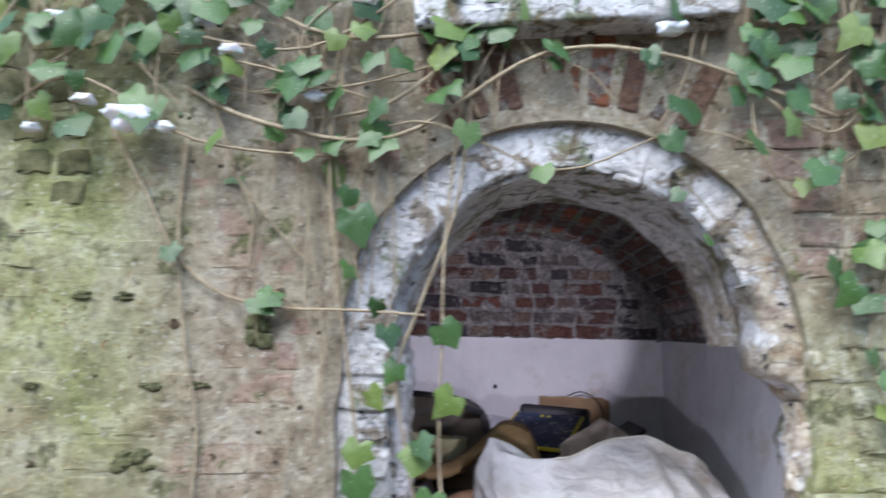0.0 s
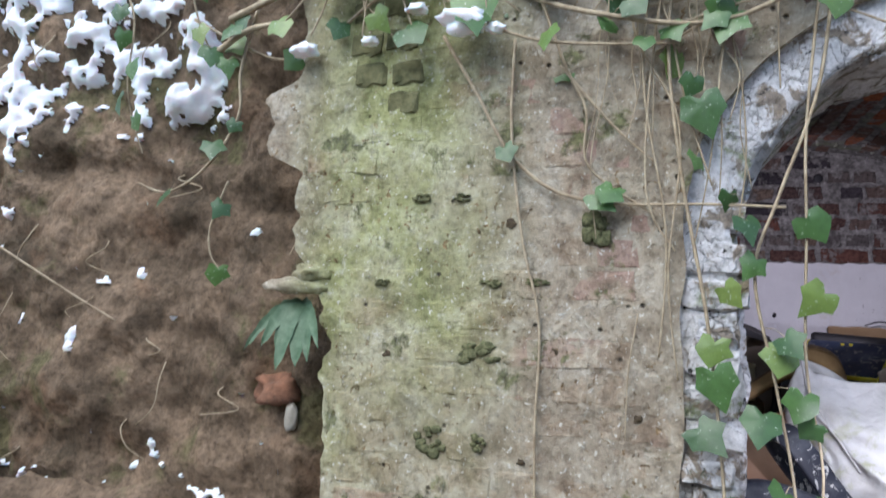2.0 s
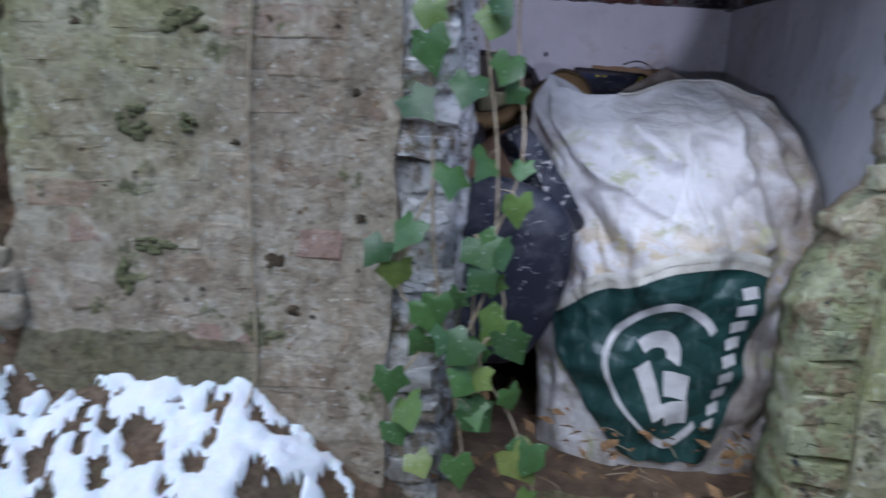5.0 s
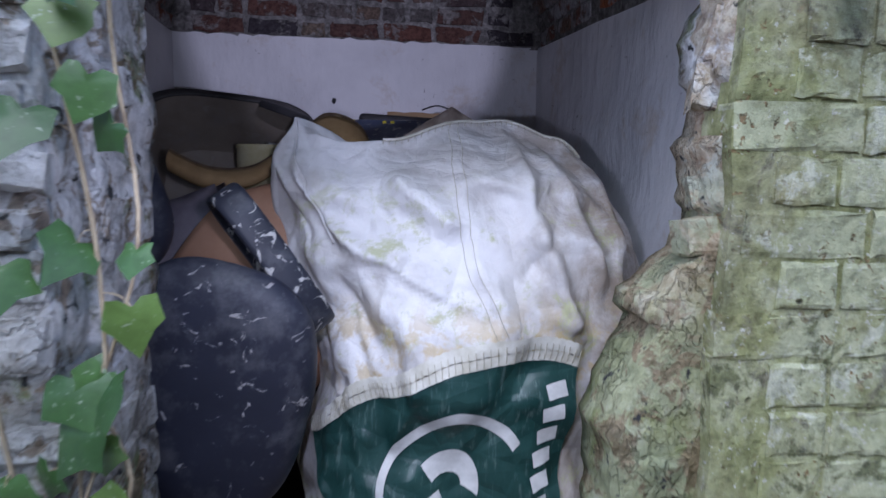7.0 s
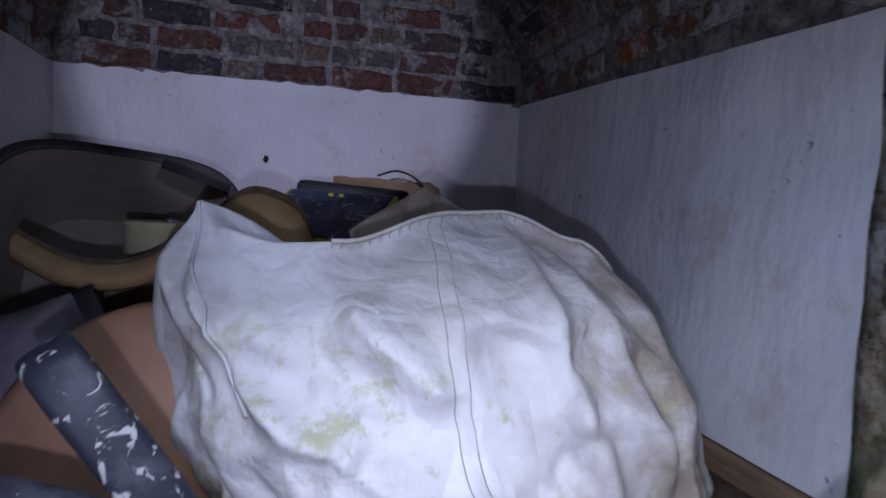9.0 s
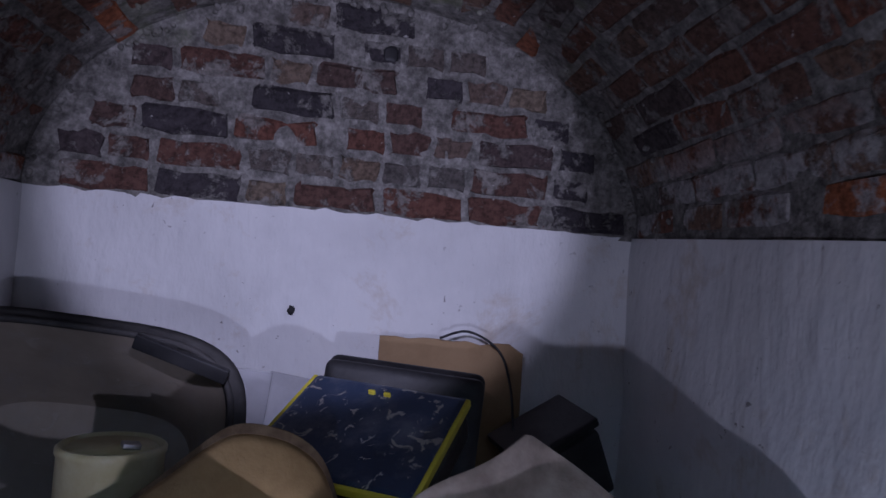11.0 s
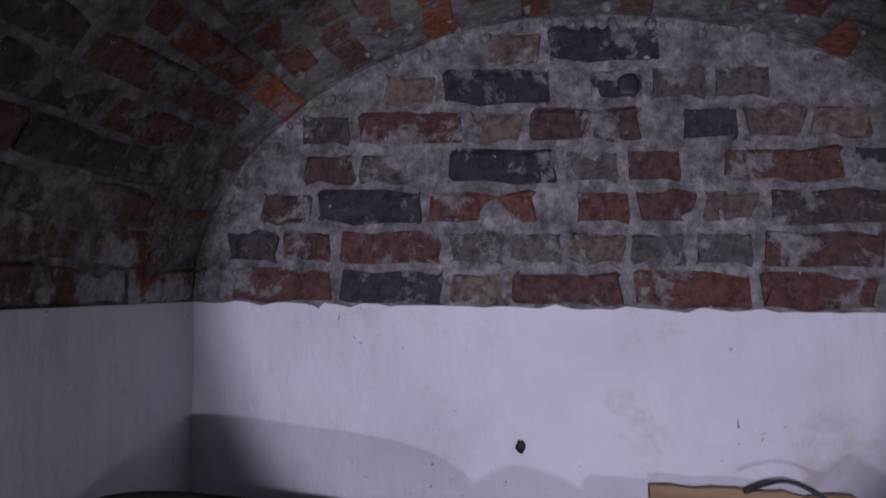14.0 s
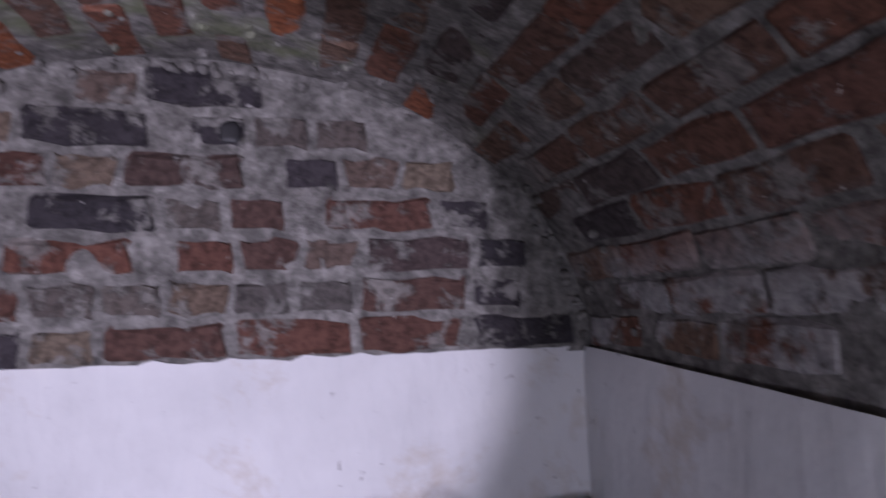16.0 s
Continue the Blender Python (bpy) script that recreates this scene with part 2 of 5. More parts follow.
def ring_stone(name):
    """Rubble and brick of the arch under flaking whitewash, with lichen and moss."""
    n = Nodes(name)
    grain = n.noise(42, 8, 0.72)
    c = n.ramp(n.noise(8, 7, 0.7, 0.6), [(0.36, (0.17, 0.16, 0.14)), (0.45, (0.36, 0.34, 0.30)), (0.53, (0.54, 0.53, 0.50)), (0.62, (0.70, 0.69, 0.67))])
    white = n.math("MULTIPLY", n.axis(2, 0.1, 1.35), n.ramp(n.noise(5, 6, 0.7, 0.6), [(0.30, 0.0), (0.40, 0.97)]))
    c = n.mix(white, c, n.ramp(grain, [(0.36, (0.56, 0.55, 0.55)), (0.52, (0.82, 0.81, 0.82))]))
    moss = n.ramp(n.noise(5.5, 7, 0.7, 0.3), [(0.55, 0.0), (0.62, 0.85)])
    c = n.mix(moss, c, n.ramp(grain, [(0.3, (0.08, 0.10, 0.035)), (0.7, (0.25, 0.29, 0.12))]))
    pier = n.math("MULTIPLY", n.axis(0, 0.6, 0.75), n.math("SUBTRACT", 1.0, n.axis(2, 0.55, 1.0)))
    c = n.mix(n.math("MULTIPLY", pier, 0.8), c, n.ramp(n.noise(7, 6, 0.7), [(0.35, (0.16, 0.19, 0.06)), (0.55, (0.34, 0.36, 0.16)), (0.7, (0.55, 0.54, 0.40))]))
    brown = n.ramp(n.noise(11, 6, 0.7, 0.8), [(0.53, 0.0), (0.58, 0.8)])
    c = n.mix(brown, c, n.ramp(grain, [(0.38, (0.12, 0.085, 0.05)), (0.6, (0.30, 0.22, 0.14))]))
    warm = n.math("MULTIPLY", n.math("MULTIPLY", n.axis(0, 0.70, 0.85), n.axis(2, 0.42, 0.62)), n.ramp(n.noise(9, 6, 0.7, 0.5), [(0.42, 0.0), (0.52, 0.8)]))
    c = n.mix(warm, c, n.ramp(n.noise(30, 6, 0.7), [(0.36, (0.24, 0.15, 0.085)), (0.5, (0.46, 0.37, 0.25)), (0.62, (0.62, 0.55, 0.42))]))
    hole = n.ramp(n.noise(24, 5, 0.6), [(0.33, 1.0), (0.38, 0.0)])
    c = n.mix(hole, c, (0.05, 0.05, 0.05))
    v = n.t.nodes.new("ShaderNodeTexVoronoi")
    v.feature = "DISTANCE_TO_EDGE"
    v.inputs["Scale"].default_value = 19
    warp = n.t.nodes.new("ShaderNodeVectorMath")
    wn = n.t.nodes.new("ShaderNodeTexNoise")
    wn.inputs["Scale"].default_value = 11
    wn.inputs["Detail"].default_value = 5
    n.link(n.pos, wn.inputs["Vector"])
    warp.operation = "MULTIPLY_ADD"
    n.link(wn.outputs["Color"], warp.inputs[0])
    warp.inputs[1].default_value = (0.22, 0.22, 0.14)
    n.link(n.pos, warp.inputs[2])
    n.link(warp.outputs[0], v.inputs["Vector"])
    crack = n.ramp(v.outputs["Distance"], [(0.015, 1.0), (0.07, 0.0)])
    crack = n.math("MULTIPLY", crack, n.ramp(n.noise(6, 4), [(0.46, 0.0), (0.58, 0.8)]))
    c = n.mix(n.math("MULTIPLY", crack, 0.3), c, (0.09, 0.08, 0.06))
    n.bump(n.math("SUBTRACT", 1.0, crack), 0.9, 0.014)
    c = n.mix(0.3, c, n.ramp(grain, [(0.25, 0.35), (0.6, 1.0)]), "MULTIPLY")
    n.bump(grain, 1.0, 0.008)
    n.bump(n.noise(13, 6, 0.7), 0.9, 0.016)
    return n.done(c, 0.93, 0, 0.15)


def earth_soil(name):
    n = Nodes(name)
    grain = n.noise(48, 8, 0.72)
    c = n.ramp(n.noise(3.2, 6, 0.65, 0.5), [(0.36, (0.10, 0.075, 0.05)), (0.5, (0.18, 0.13, 0.088)), (0.62, (0.28, 0.20, 0.135))])
    rust = n.ramp(n.noise(2.6, 6, 0.65), [(0.54, 0.0), (0.64, 0.28)])
    c = n.mix(rust, c, (0.26, 0.135, 0.075))
    moss = n.ramp(n.noise(4.0, 6, 0.65, 0.3), [(0.54, 0.0), (0.62, 0.6)])
    c = n.mix(moss, c, (0.115, 0.12, 0.05))
    c = n.mix(0.75, c, n.ramp(grain, [(0.36, 0.38), (0.5, 0.88), (0.62, 1.2)]), "MULTIPLY")
    n.bump(grain, 1.0, 0.012)
    clod = n.t.nodes.new("ShaderNodeTexVoronoi")
    clod.inputs["Scale"].default_value = 21
    n.link(n.pos, clod.inputs["Vector"])
    n.bump(clod.outputs["Distance"], 0.6, 0.012)
    n.bump(n.noise(9, 7, 0.7), 0.8, 0.025)
    return n.done(c, 0.95, 0, 0.15)


def snow_mat(name):
    n = Nodes(name)
    c = n.ramp(n.noise(18, 6, 0.6), [(0.3, (0.78, 0.81, 0.86)), (0.6, (0.88, 0.90, 0.93))])
    n.bump(n.noise(45, 6, 0.65), 0.6, 0.012)
    n.bsdf.inputs["Subsurface Weight"].default_value = 0.15
    return n.done(c, 0.6, 0, 0.3)


def leaf_mat(name):
    n = Nodes(name)
    c = n.ramp(n.random(), [(0.0, (0.035, 0.085, 0.025)), (0.4, (0.055, 0.125, 0.035)), (0.75, (0.075, 0.16, 0.04)), (0.93, (0.15, 0.22, 0.05)), (1.0, (0.22, 0.26, 0.07))])
    c = n.mix(0.5, c, n.ramp(n.noise(55, 4, 0.6), [(0.3, 0.5), (0.65, 1.0)]), "MULTIPLY")
    pale = n.ramp(n.noise(120, 2, 0.5), [(0.66, 0.0), (0.72, 0.6)])
    c = n.mix(pale, c, (0.42, 0.47, 0.38))
    n.bsdf.inputs["Transmission Weight"].default_value = 0.0
    n.bump(n.noise(90, 3, 0.6), 0.2, 0.003)
    return n.done(c, 0.42, 0, 0.5)


def bag_cloth(name):
    """Woven white polypropylene, grubby, with algae low down."""
    n = Nodes(name)
    c = n.ramp(n.noise(4, 6, 0.6, 0.4), [(0.38, (0.50, 0.48, 0.47)), (0.5, (0.68, 0.67, 0.67)), (0.62, (0.76, 0.75, 0.76))])
    dirt = n.math("MULTIPLY", n.ramp(n.noise(6, 7, 0.7, 0.3), [(0.40, 0.1), (0.58, 0.9)]), n.axis(0, 0.60, 1.05))
    c = n.mix(dirt, c, (0.30, 0.235, 0.17))
    low = n.math("MULTIPLY", n.ramp(n.noise(8, 6, 0.7), [(0.45, 0.0), (0.65, 0.7)]), n.math("SUBTRACT", 1.0, n.axis(2, -0.15, 0.1)))
    c = n.mix(low, c, (0.22, 0.18, 0.13))
    alg = n.math("MULTIPLY", n.ramp(n.noise(10, 8, 0.78, 0.3), [(0.54, 0.0), (0.63, 0.75)]), n.math("SUBTRACT", 1.0, n.axis(2, 0.55, 0.8)))
    c = n.mix(alg, c, (0.42, 0.44, 0.22))
    rust = n.math("MULTIPLY", n.ramp(n.noise(13, 7, 0.7, 0.4), [(0.47, 0.0), (0.56, 0.65)]), n.math("MULTIPLY", n.axis(2, 0.14, 0.24), n.math("SUBTRACT", 1.0, n.axis(2, 0.32, 0.46))))
    c = n.mix(rust, c, (0.50, 0.38, 0.17))
    w = n.t.nodes.new("ShaderNodeTexWave")
    w.inputs["Scale"].default_value = 160
    n.link(n.pos, w.inputs["Vector"])
    n.bump(n.noise(9, 3, 0.45), 0.2, 0.012)
    for scale, stretch, deep in ((4.2, (1.3, 1.0, 0.6), 0.060), (10.0, (0.6, 1.0, 1.0), 0.022), (23.0, (1.0, 1.0, 0.7), 0.007)):
        mp = n.t.nodes.new("ShaderNodeMapping")
        mp.inputs["Scale"].default_value = stretch
        mp.inputs["Rotation"].default_value = (0.2, 0.5, 0.1)
        n.link(n.pos, mp.inputs["Vector"])
        cell = n.t.nodes.new("ShaderNodeTexVoronoi")
        cell.feature = "DISTANCE_TO_EDGE"
        cell.inputs["Scale"].default_value = scale
        n.link(mp.outputs["Vector"], cell.inputs["Vector"])
        n.bump(cell.outputs["Distance"], 0.55, deep)
    n.bump(n.noise(22, 5, 0.6, 0.6), 0.5, 0.008)
    n.bump(w.outputs["Fac"], 0.06, 0.002)
    return n.done(c, 0.5, 0, 0.4)


def flap_cloth(name):
    """Dark green printed weave, creased and scuffed."""
    n = Nodes(name)
    c = n.ramp(n.noise(9, 6, 0.65), [(0.36, (0.010, 0.040, 0.037)), (0.64, (0.026, 0.072, 0.066))])
    scuff = n.ramp(n.noise(60, 5, 0.7, 0, (1, 1, 0.12)), [(0.56, 0.0), (0.66, 0.45)])
    c = n.mix(scuff, c, (0.16, 0.22, 0.21))
    for scale, deep in ((5.0, 0.05), (12.0, 0.018)):
        cell = n.t.nodes.new("ShaderNodeTexVoronoi")
        cell.feature = "DISTANCE_TO_EDGE"
        cell.inputs["Scale"].default_value = scale
        n.link(n.pos, cell.inputs["Vector"])
        n.bump(cell.outputs["Distance"], 0.6, deep)
    n.bump(n.noise(160, 2, 0.5), 0.2, 0.002)
    return n.done(c, 0.38, 0, 0.45)


def spattered(name, base, paint, amount=0.66, rough=0.5):
    """Dark plastic splashed with dried paint."""
    n = Nodes(name)
    c = n.ramp(n.noise(6, 5), [(0.3, base), (0.7, tuple(v * 1.5 for v in base))])
    drops = n.ramp(n.noise(24, 5, 0.62, 1.2), [(amount, 0.0), (amount + 0.035, 1.0)])
    c = n.mix(drops, c, paint)
    haze = n.ramp(n.noise(9, 6, 0.7), [(0.5, 0.0), (0.8, 0.35)])
    c = n.mix(haze, c, (0.30, 0.30, 0.31))
    n.bump(drops, 0.4, 0.004)
    n.bump(n.noise(140, 3), 0.15, 0.002)
    return n.done(c, rough, 0, 0.4)


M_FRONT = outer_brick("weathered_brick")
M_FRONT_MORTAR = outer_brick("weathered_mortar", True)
M_RED, M_DARK, M_BUFF, M_MIXED, M_WASHED = (inner_brick("inner_brick_" + k, k) for k in ("red", "dark", "buff", "mixed", "washed"))
M_MORTAR = lime_mortar("lime_mortar")
M_WASH = limewash("limewash")
M_RING = ring_stone("arch_stone")
M_EARTH = earth_soil("earth")
M_SNOW = snow_mat("snow")
M_LEAF = leaf_mat("ivy_leaf")
M_FERN = plain("fern_frond", (0.05, 0.10, 0.05), (0.11, 0.17, 0.10), 30, 0.5, 0.3)
M_STEM = plain("ivy_stem", (0.26, 0.20, 0.13), (0.46, 0.38, 0.26), 30, 0.8, 0.5)
M_BAG = bag_cloth("bag_cloth")
M_BAGGREEN = flap_cloth("bag_green_print")
M_HEM = plain("hem_tape", (0.48, 0.46, 0.38), (0.68, 0.67, 0.62), 14, 0.7, 0.3)
M_WHITEINK = plain("white_print", (0.50, 0.50, 0.50), (0.66, 0.66, 0.66), 20, 0.6, 0.1)
M_DARKINK = plain("dark_print", (0.06, 0.06, 0.065), (0.12, 0.12, 0.12), 20, 0.6, 0.1)
M_STITCH = plain("stitching", (0.34, 0.32, 0.25), (0.52, 0.49, 0.40), 60, 0.8, 0.2)
M_NAVY = spattered("spattered_navy_plastic", (0.018, 0.020, 0.032), (0.33, 0.32, 0.32), 0.635)
M_BAR = spattered("spattered_black_bar", (0.018, 0.020, 0.030), (0.48, 0.47, 0.45), 0.575)
M_TAN = plain("tan_board", (0.28, 0.15, 0.09), (0.37, 0.215, 0.135), 5, 0.6, 0.15)
M_TAPE = plain("brown_tape", (0.38, 0.25, 0.13), (0.46, 0.31, 0.17), 7, 0.45, 0.15)
M_BLACK = plain("black_plastic", (0.012, 0.012, 0.014), (0.035, 0.034, 0.036), 9, 0.5, 0.2)
M_TUB = spattered("dusty_tub", (0.24, 0.205, 0.165), (0.33, 0.29, 0.24), 0.64, 0.7)
M_BLUE = spattered("dusty_blue_plastic", (0.022, 0.034, 0.068), (0.30, 0.28, 0.25), 0.585, 0.45)
M_YELLOW = plain("yellow_plastic", (0.52, 0.43, 0.03), (0.62, 0.54, 0.06), 20, 0.45, 0.1)
M_CREAM = plain("cream_tin", (0.55, 0.47, 0.24), (0.66, 0.60, 0.38), 12, 0.4, 0.2)
M_OCHRE = plain("ochre_felt", (0.30, 0.185, 0.08), (0.46, 0.30, 0.14), 7, 0.8, 0.4)
M_CARD = plain("brown_board", (0.24, 0.155, 0.08), (0.34, 0.23, 0.125), 6, 0.8, 0.3)
M_WOOD = plain("old_timber", (0.13, 0.085, 0.05), (0.25, 0.17, 0.10), 5, 0.75, 0.5, 60, stretch=(8, 1, 8))
M_ORANGE = plain("orange_plastic", (0.55, 0.09, 0.02), (0.65, 0.14, 0.03), 20, 0.5, 0.1)
M_STEEL = plain("dull_steel", (0.35, 0.35, 0.36), (0.55, 0.55, 0.56), 30, 0.4, 0.2, metal=0.9)
M_FLOOR = plain("dirt_floor", (0.075, 0.05, 0.035), (0.18, 0.125, 0.08), 9, 0.95, 1.0, 40)
M_STONE = plain("grey_stone", (0.26, 0.24, 0.20), (0.46, 0.43, 0.37), 14, 0.9, 0.8)
M_DEADLEAF = plain("dead_leaf", (0.15, 0.085, 0.04), (0.28, 0.17, 0.08), 30, 0.8, 0.3)


def clear_plastic(name):
    n = Nodes(name)
    n.bsdf.inputs["Alpha"].default_value = 0.45
    c = n.ramp(n.noise(8, 5), [(0.3, (0.40, 0.40, 0.43)), (0.7, (0.55, 0.55, 0.58))])
    return n.done(c, 0.25, 0, 0.5)


M_MOSS = plain("dark_moss", (0.055, 0.06, 0.028), (0.20, 0.20, 0.10), 90, 0.95, 1.0, 220)
M_ERODED = plain("eroded_brick", (0.07, 0.075, 0.035), (0.19, 0.18, 0.09), 26, 0.95, 1.0, 70)
M_RUBBER = plain("dusty_rubber", (0.028, 0.027, 0.028), (0.085, 0.08, 0.078), 8, 0.75, 0.4, 60)
# near-black brown for the shade inside the worn pits
M_PIT = plain("pit_shade", (0.03, 0.022, 0.014), (0.10, 0.075, 0.045), 60, 0.95, 1.0, 120)
M_FLAPBACK = plain("grubby_cloth", (0.16, 0.12, 0.095), (0.34, 0.28, 0.235), 9, 0.7, 0.4)
M_CLEAR = clear_plastic("milky_plastic")

# ---------------- helpers for meshes ----------------


def thing(name, x, y, z, label, category, group="", rz=0.0):
    e = new(name)
    e.empty_display_size = 0.05
    e.matrix_basis = pose(x, y, z, 0, 0, rz)
    return tagged(e, label, category, group)


def part(name, bm, material, parent=None, label="", smooth=True, category="", kind=""):
    """One bmesh as one mesh object, in the parent's own axes."""
    me = bpy.data.meshes.new(name)
    bmesh.ops.recalc_face_normals(bm, faces=bm.faces[:])
    bm.to_mesh(me)
    bm.free()
    me.materials.append(material)
    if smooth:
        me.shade_smooth()
    ob = new(name, me)
    ob.parent = parent
    return tagged(ob, label, category, "", kind)


def grid_mesh(fn, nu, nv, closed=False):
    """A surface fn(u, v), u and v from 0 to 1."""
    bm = bmesh.new()
    cols = nu if closed else nu + 1
    vs = [[bm.verts.new(fn(i / nu, j / nv)) for i in range(cols)] for j in range(nv + 1)]
    for j in range(nv):
        for i in range(nu):
            k = (i + 1) % cols
            bm.faces.new((vs[j][i], vs[j][k], vs[j + 1][k], vs[j + 1][i]))
    return bm


def box(w, d, h, bevel=0.004, at=(0, 0, 0), rot=(0, 0, 0), bm=None, segments=2):
    """A bevelled box with its middle at a place."""
    own = bmesh.new()
    bmesh.ops.create_cube(own, size=1, matrix=pose(*at, *rot) @ Matrix.Diagonal((w, d, h, 1)))
    if bevel:
        bmesh.ops.bevel(own, geom=own.edges[:], offset=bevel, segments=segments, profile=0.6, affect="EDGES")
    if bm is None:
        return own
    me = bpy.data.meshes.new("tmp")
    own.to_mesh(me)
    bm.from_mesh(me)
    bpy.data.meshes.remove(me)
    own.free()
    return bm


def tube(points, radius, sides=6, taper=0.0):
    """A round bar along points, smoothed by a spline."""
    pts = [Vector(p) for p in points]
    dense = []
    for i in range(len(pts) - 1):
        p0, p1, p2, p3 = pts[max(i - 1, 0)], pts[i], pts[i + 1], pts[min(i + 2, len(pts) - 1)]
        for k in range(6):
            t = k / 6
            dense.append(0.5 * (2 * p1 + (p2 - p0) * t + (2 * p0 - 5 * p1 + 4 * p2 - p3) * t * t + (3 * p1 - p0 - 3 * p2 + p3) * t ** 3))
    dense.append(pts[-1])
    bm = bmesh.new()
    rings = []
    for i, p in enumerate(dense):
        d = (dense[min(i + 1, len(dense) - 1)] - dense[max(i - 1, 0)]).normalized()
        a = d.orthogonal().normalized() if not rings else (last - d * last.dot(d)).normalized()
        last = a
        b = d.cross(a)
        r = radius * (1 - taper * i / len(dense))
        rings.append([bm.verts.new(p + (a * math.cos(6.2832 * k / sides) + b * math.sin(6.2832 * k / sides)) * r) for k in range(sides)])
    for r0, r1 in zip(rings, rings[1:]):
        for k in range(sides):
            bm.faces.new((r0[k], r0[(k + 1) % sides], r1[(k + 1) % sides], r1[k]))
    bm.faces.new(rings[0])
    bm.faces.new(rings[-1])
    return bm, dense


def wob(x, y, z, scale, amount):
    return noise.noise(Vector((x * scale, y * scale, z * scale))) * amount


def smooth01(a, b, v):
    t = min(1.0, max(0.0, (v - a) / (b - a)))
    return t * t * (3 - 2 * t)


def slab(solid, x0, x1, z0, z1, step, y0, y1, rough, layers=1):
    """An upright slab between y0 and y1 wherever solid(x, z) > 0; its cut edges follow the zero line and its front is uneven."""
    nx, nz = round((x1 - x0) / step), round((z1 - z0) / step)
    X = [x0 + i * (x1 - x0) / nx for i in range(nx + 1)]
    Z = [z0 + i * (z1 - z0) / nz for i in range(nz + 1)]
    keep = {(i, j) for i in range(nx) for j in range(nz) if solid(X[i] / 2 + X[i + 1] / 2, Z[j] / 2 + Z[j + 1] / 2) > 0}
    bm = bmesh.new()
    verts = {}

    def place(i, j):
        x, z = X[i], Z[j]
        inside = sum((a, b) in keep for a in (i - 1, i) for b in (j - 1, j))
        if inside < 4 and 0 < i < nx and 0 < j < nz:
            for _ in range(3):
                f = solid(x, z)
                gx, gz = (solid(x + 1e-3, z) - f) / 1e-3, (solid(x, z + 1e-3) - f) / 1e-3
                g = gx * gx + gz * gz
                if g > 0.05:
                    m = max(-step, min(step, f))
                    x, z = x - m * gx / g, z - m * gz / g
            x, z = max(X[i] - step, min(X[i] + step, x)), max(Z[j] - step, min(Z[j] + step, z))
        return x, z

    def vert(i, j, k):
        key = (i, j, k)
        if key not in verts:
            x, z = place(i, j)
            y = y0 + (y1 - y0) * k / layers
            if k < layers:
                y += wob(x, 3.1, z, 3, rough) + wob(x, 8.2, z, 14, rough * 0.6)
            if 0 < k:
                x += wob(x, y, z, 9, rough)
                z += wob(x + 5, y, z, 9, rough)
            verts[key] = bm.verts.new((x, y, z))
        return verts[key]

    for i, j in keep:
        bm.faces.new([vert(i, j, 0), vert(i + 1, j, 0), vert(i + 1, j + 1, 0), vert(i, j + 1, 0)])
        bm.faces.new([vert(i, j, layers), vert(i, j + 1, layers), vert(i + 1, j + 1, layers), vert(i + 1, j, layers)])
        for (a, b), p, q in (((i - 1, j), (i, j), (i, j + 1)), ((i + 1, j), (i + 1, j + 1), (i + 1, j)), ((i, j - 1), (i + 1, j), (i, j)), ((i, j + 1), (i, j + 1), (i + 1, j + 1))):
            if (a, b) not in keep:
                for k in range(layers):
                    bm.faces.new([vert(*p, k), vert(*q, k), vert(*q, k + 1), vert(*p, k + 1)])
    return bm


def lump(w, d, h, seed, rough=0.2):
    """A worn stone or clod."""
    own = bmesh.new()
    bmesh.ops.create_icosphere(own, subdivisions=3, radius=0.5)
    for v in own.verts:
        c = v.co
        k = 1 + rough * noise.noise(c * 3 + Vector((seed, 0, 0))) + rough * 0.5 * noise.noise(c * 7 + Vector((seed, 3, 0)))
        c = Vector([math.copysign(abs(a) ** 0.8, a) for a in c]) * k
        v.co = Vector((c.x * w, c.y * d, c.z * h))
    return own


def brick_data(w, h, d, seed, material, worn=0.004, round_=0.006):
    """A worn brick: its face looks to -y, its middle is the origin of that face."""
    rnd = random.Random(seed)
    bm = bmesh.new()
    b = 0.007
    us = [-w / 2, -w / 2 + b, -w / 6, w / 6, w / 2 - b, w / 2]
    ws = [-h / 2, -h / 2 + b, h / 2 - b, h / 2]
    g = []
    for j, z in enumerate(ws):
        row = []
        for i, x in enumerate(us):
            edge = (i in (0, 5)) + (j in (0, 3))
            y = round_ * edge + rnd.uniform(-worn, worn) * 0.5
            row.append(bm.verts.new((x + rnd.uniform(-worn, worn) * (0.6 if edge else 1), y, z + rnd.uniform(-worn, worn) * 0.6)))
        g.append(row)
    for j in range(3):
        for i in range(5):
            bm.faces.new((g[j][i], g[j][i + 1], g[j + 1][i + 1], g[j + 1][i]))
    rim = g[0] + [g[1][5], g[2][5]] + g[3][::-1] + [g[2][0], g[1][0]]
    back = [bm.verts.new((v.co.x, d, v.co.z)) for v in rim]
    for k in range(len(rim)):
        m = (k + 1) % len(rim)
        bm.faces.new((rim[m], rim[k], back[k], back[m]))
    me = bpy.data.meshes.new("brick")
    bm.to_mesh(me)
    bm.free()
    me.materials.append(material)
    return me


# ---------------- plan ----------------
FACE, RING_Y, INSIDE, BACK = 1.50, 1.53, 1.98, 3.58
LEFT, RIGHT, MID = -0.378, 1.187, 0.405
SPRING, CROWN, FLOOR = 1.262, 1.82, -0.42


def arch(x, z, cx, half, spring, rise):
    """Above 0 outside an arched opening, below 0 in it."""
    if z > spring:
        return math.hypot(x - cx, (z - spring) * half / rise) - half
    return abs(x - cx) - half


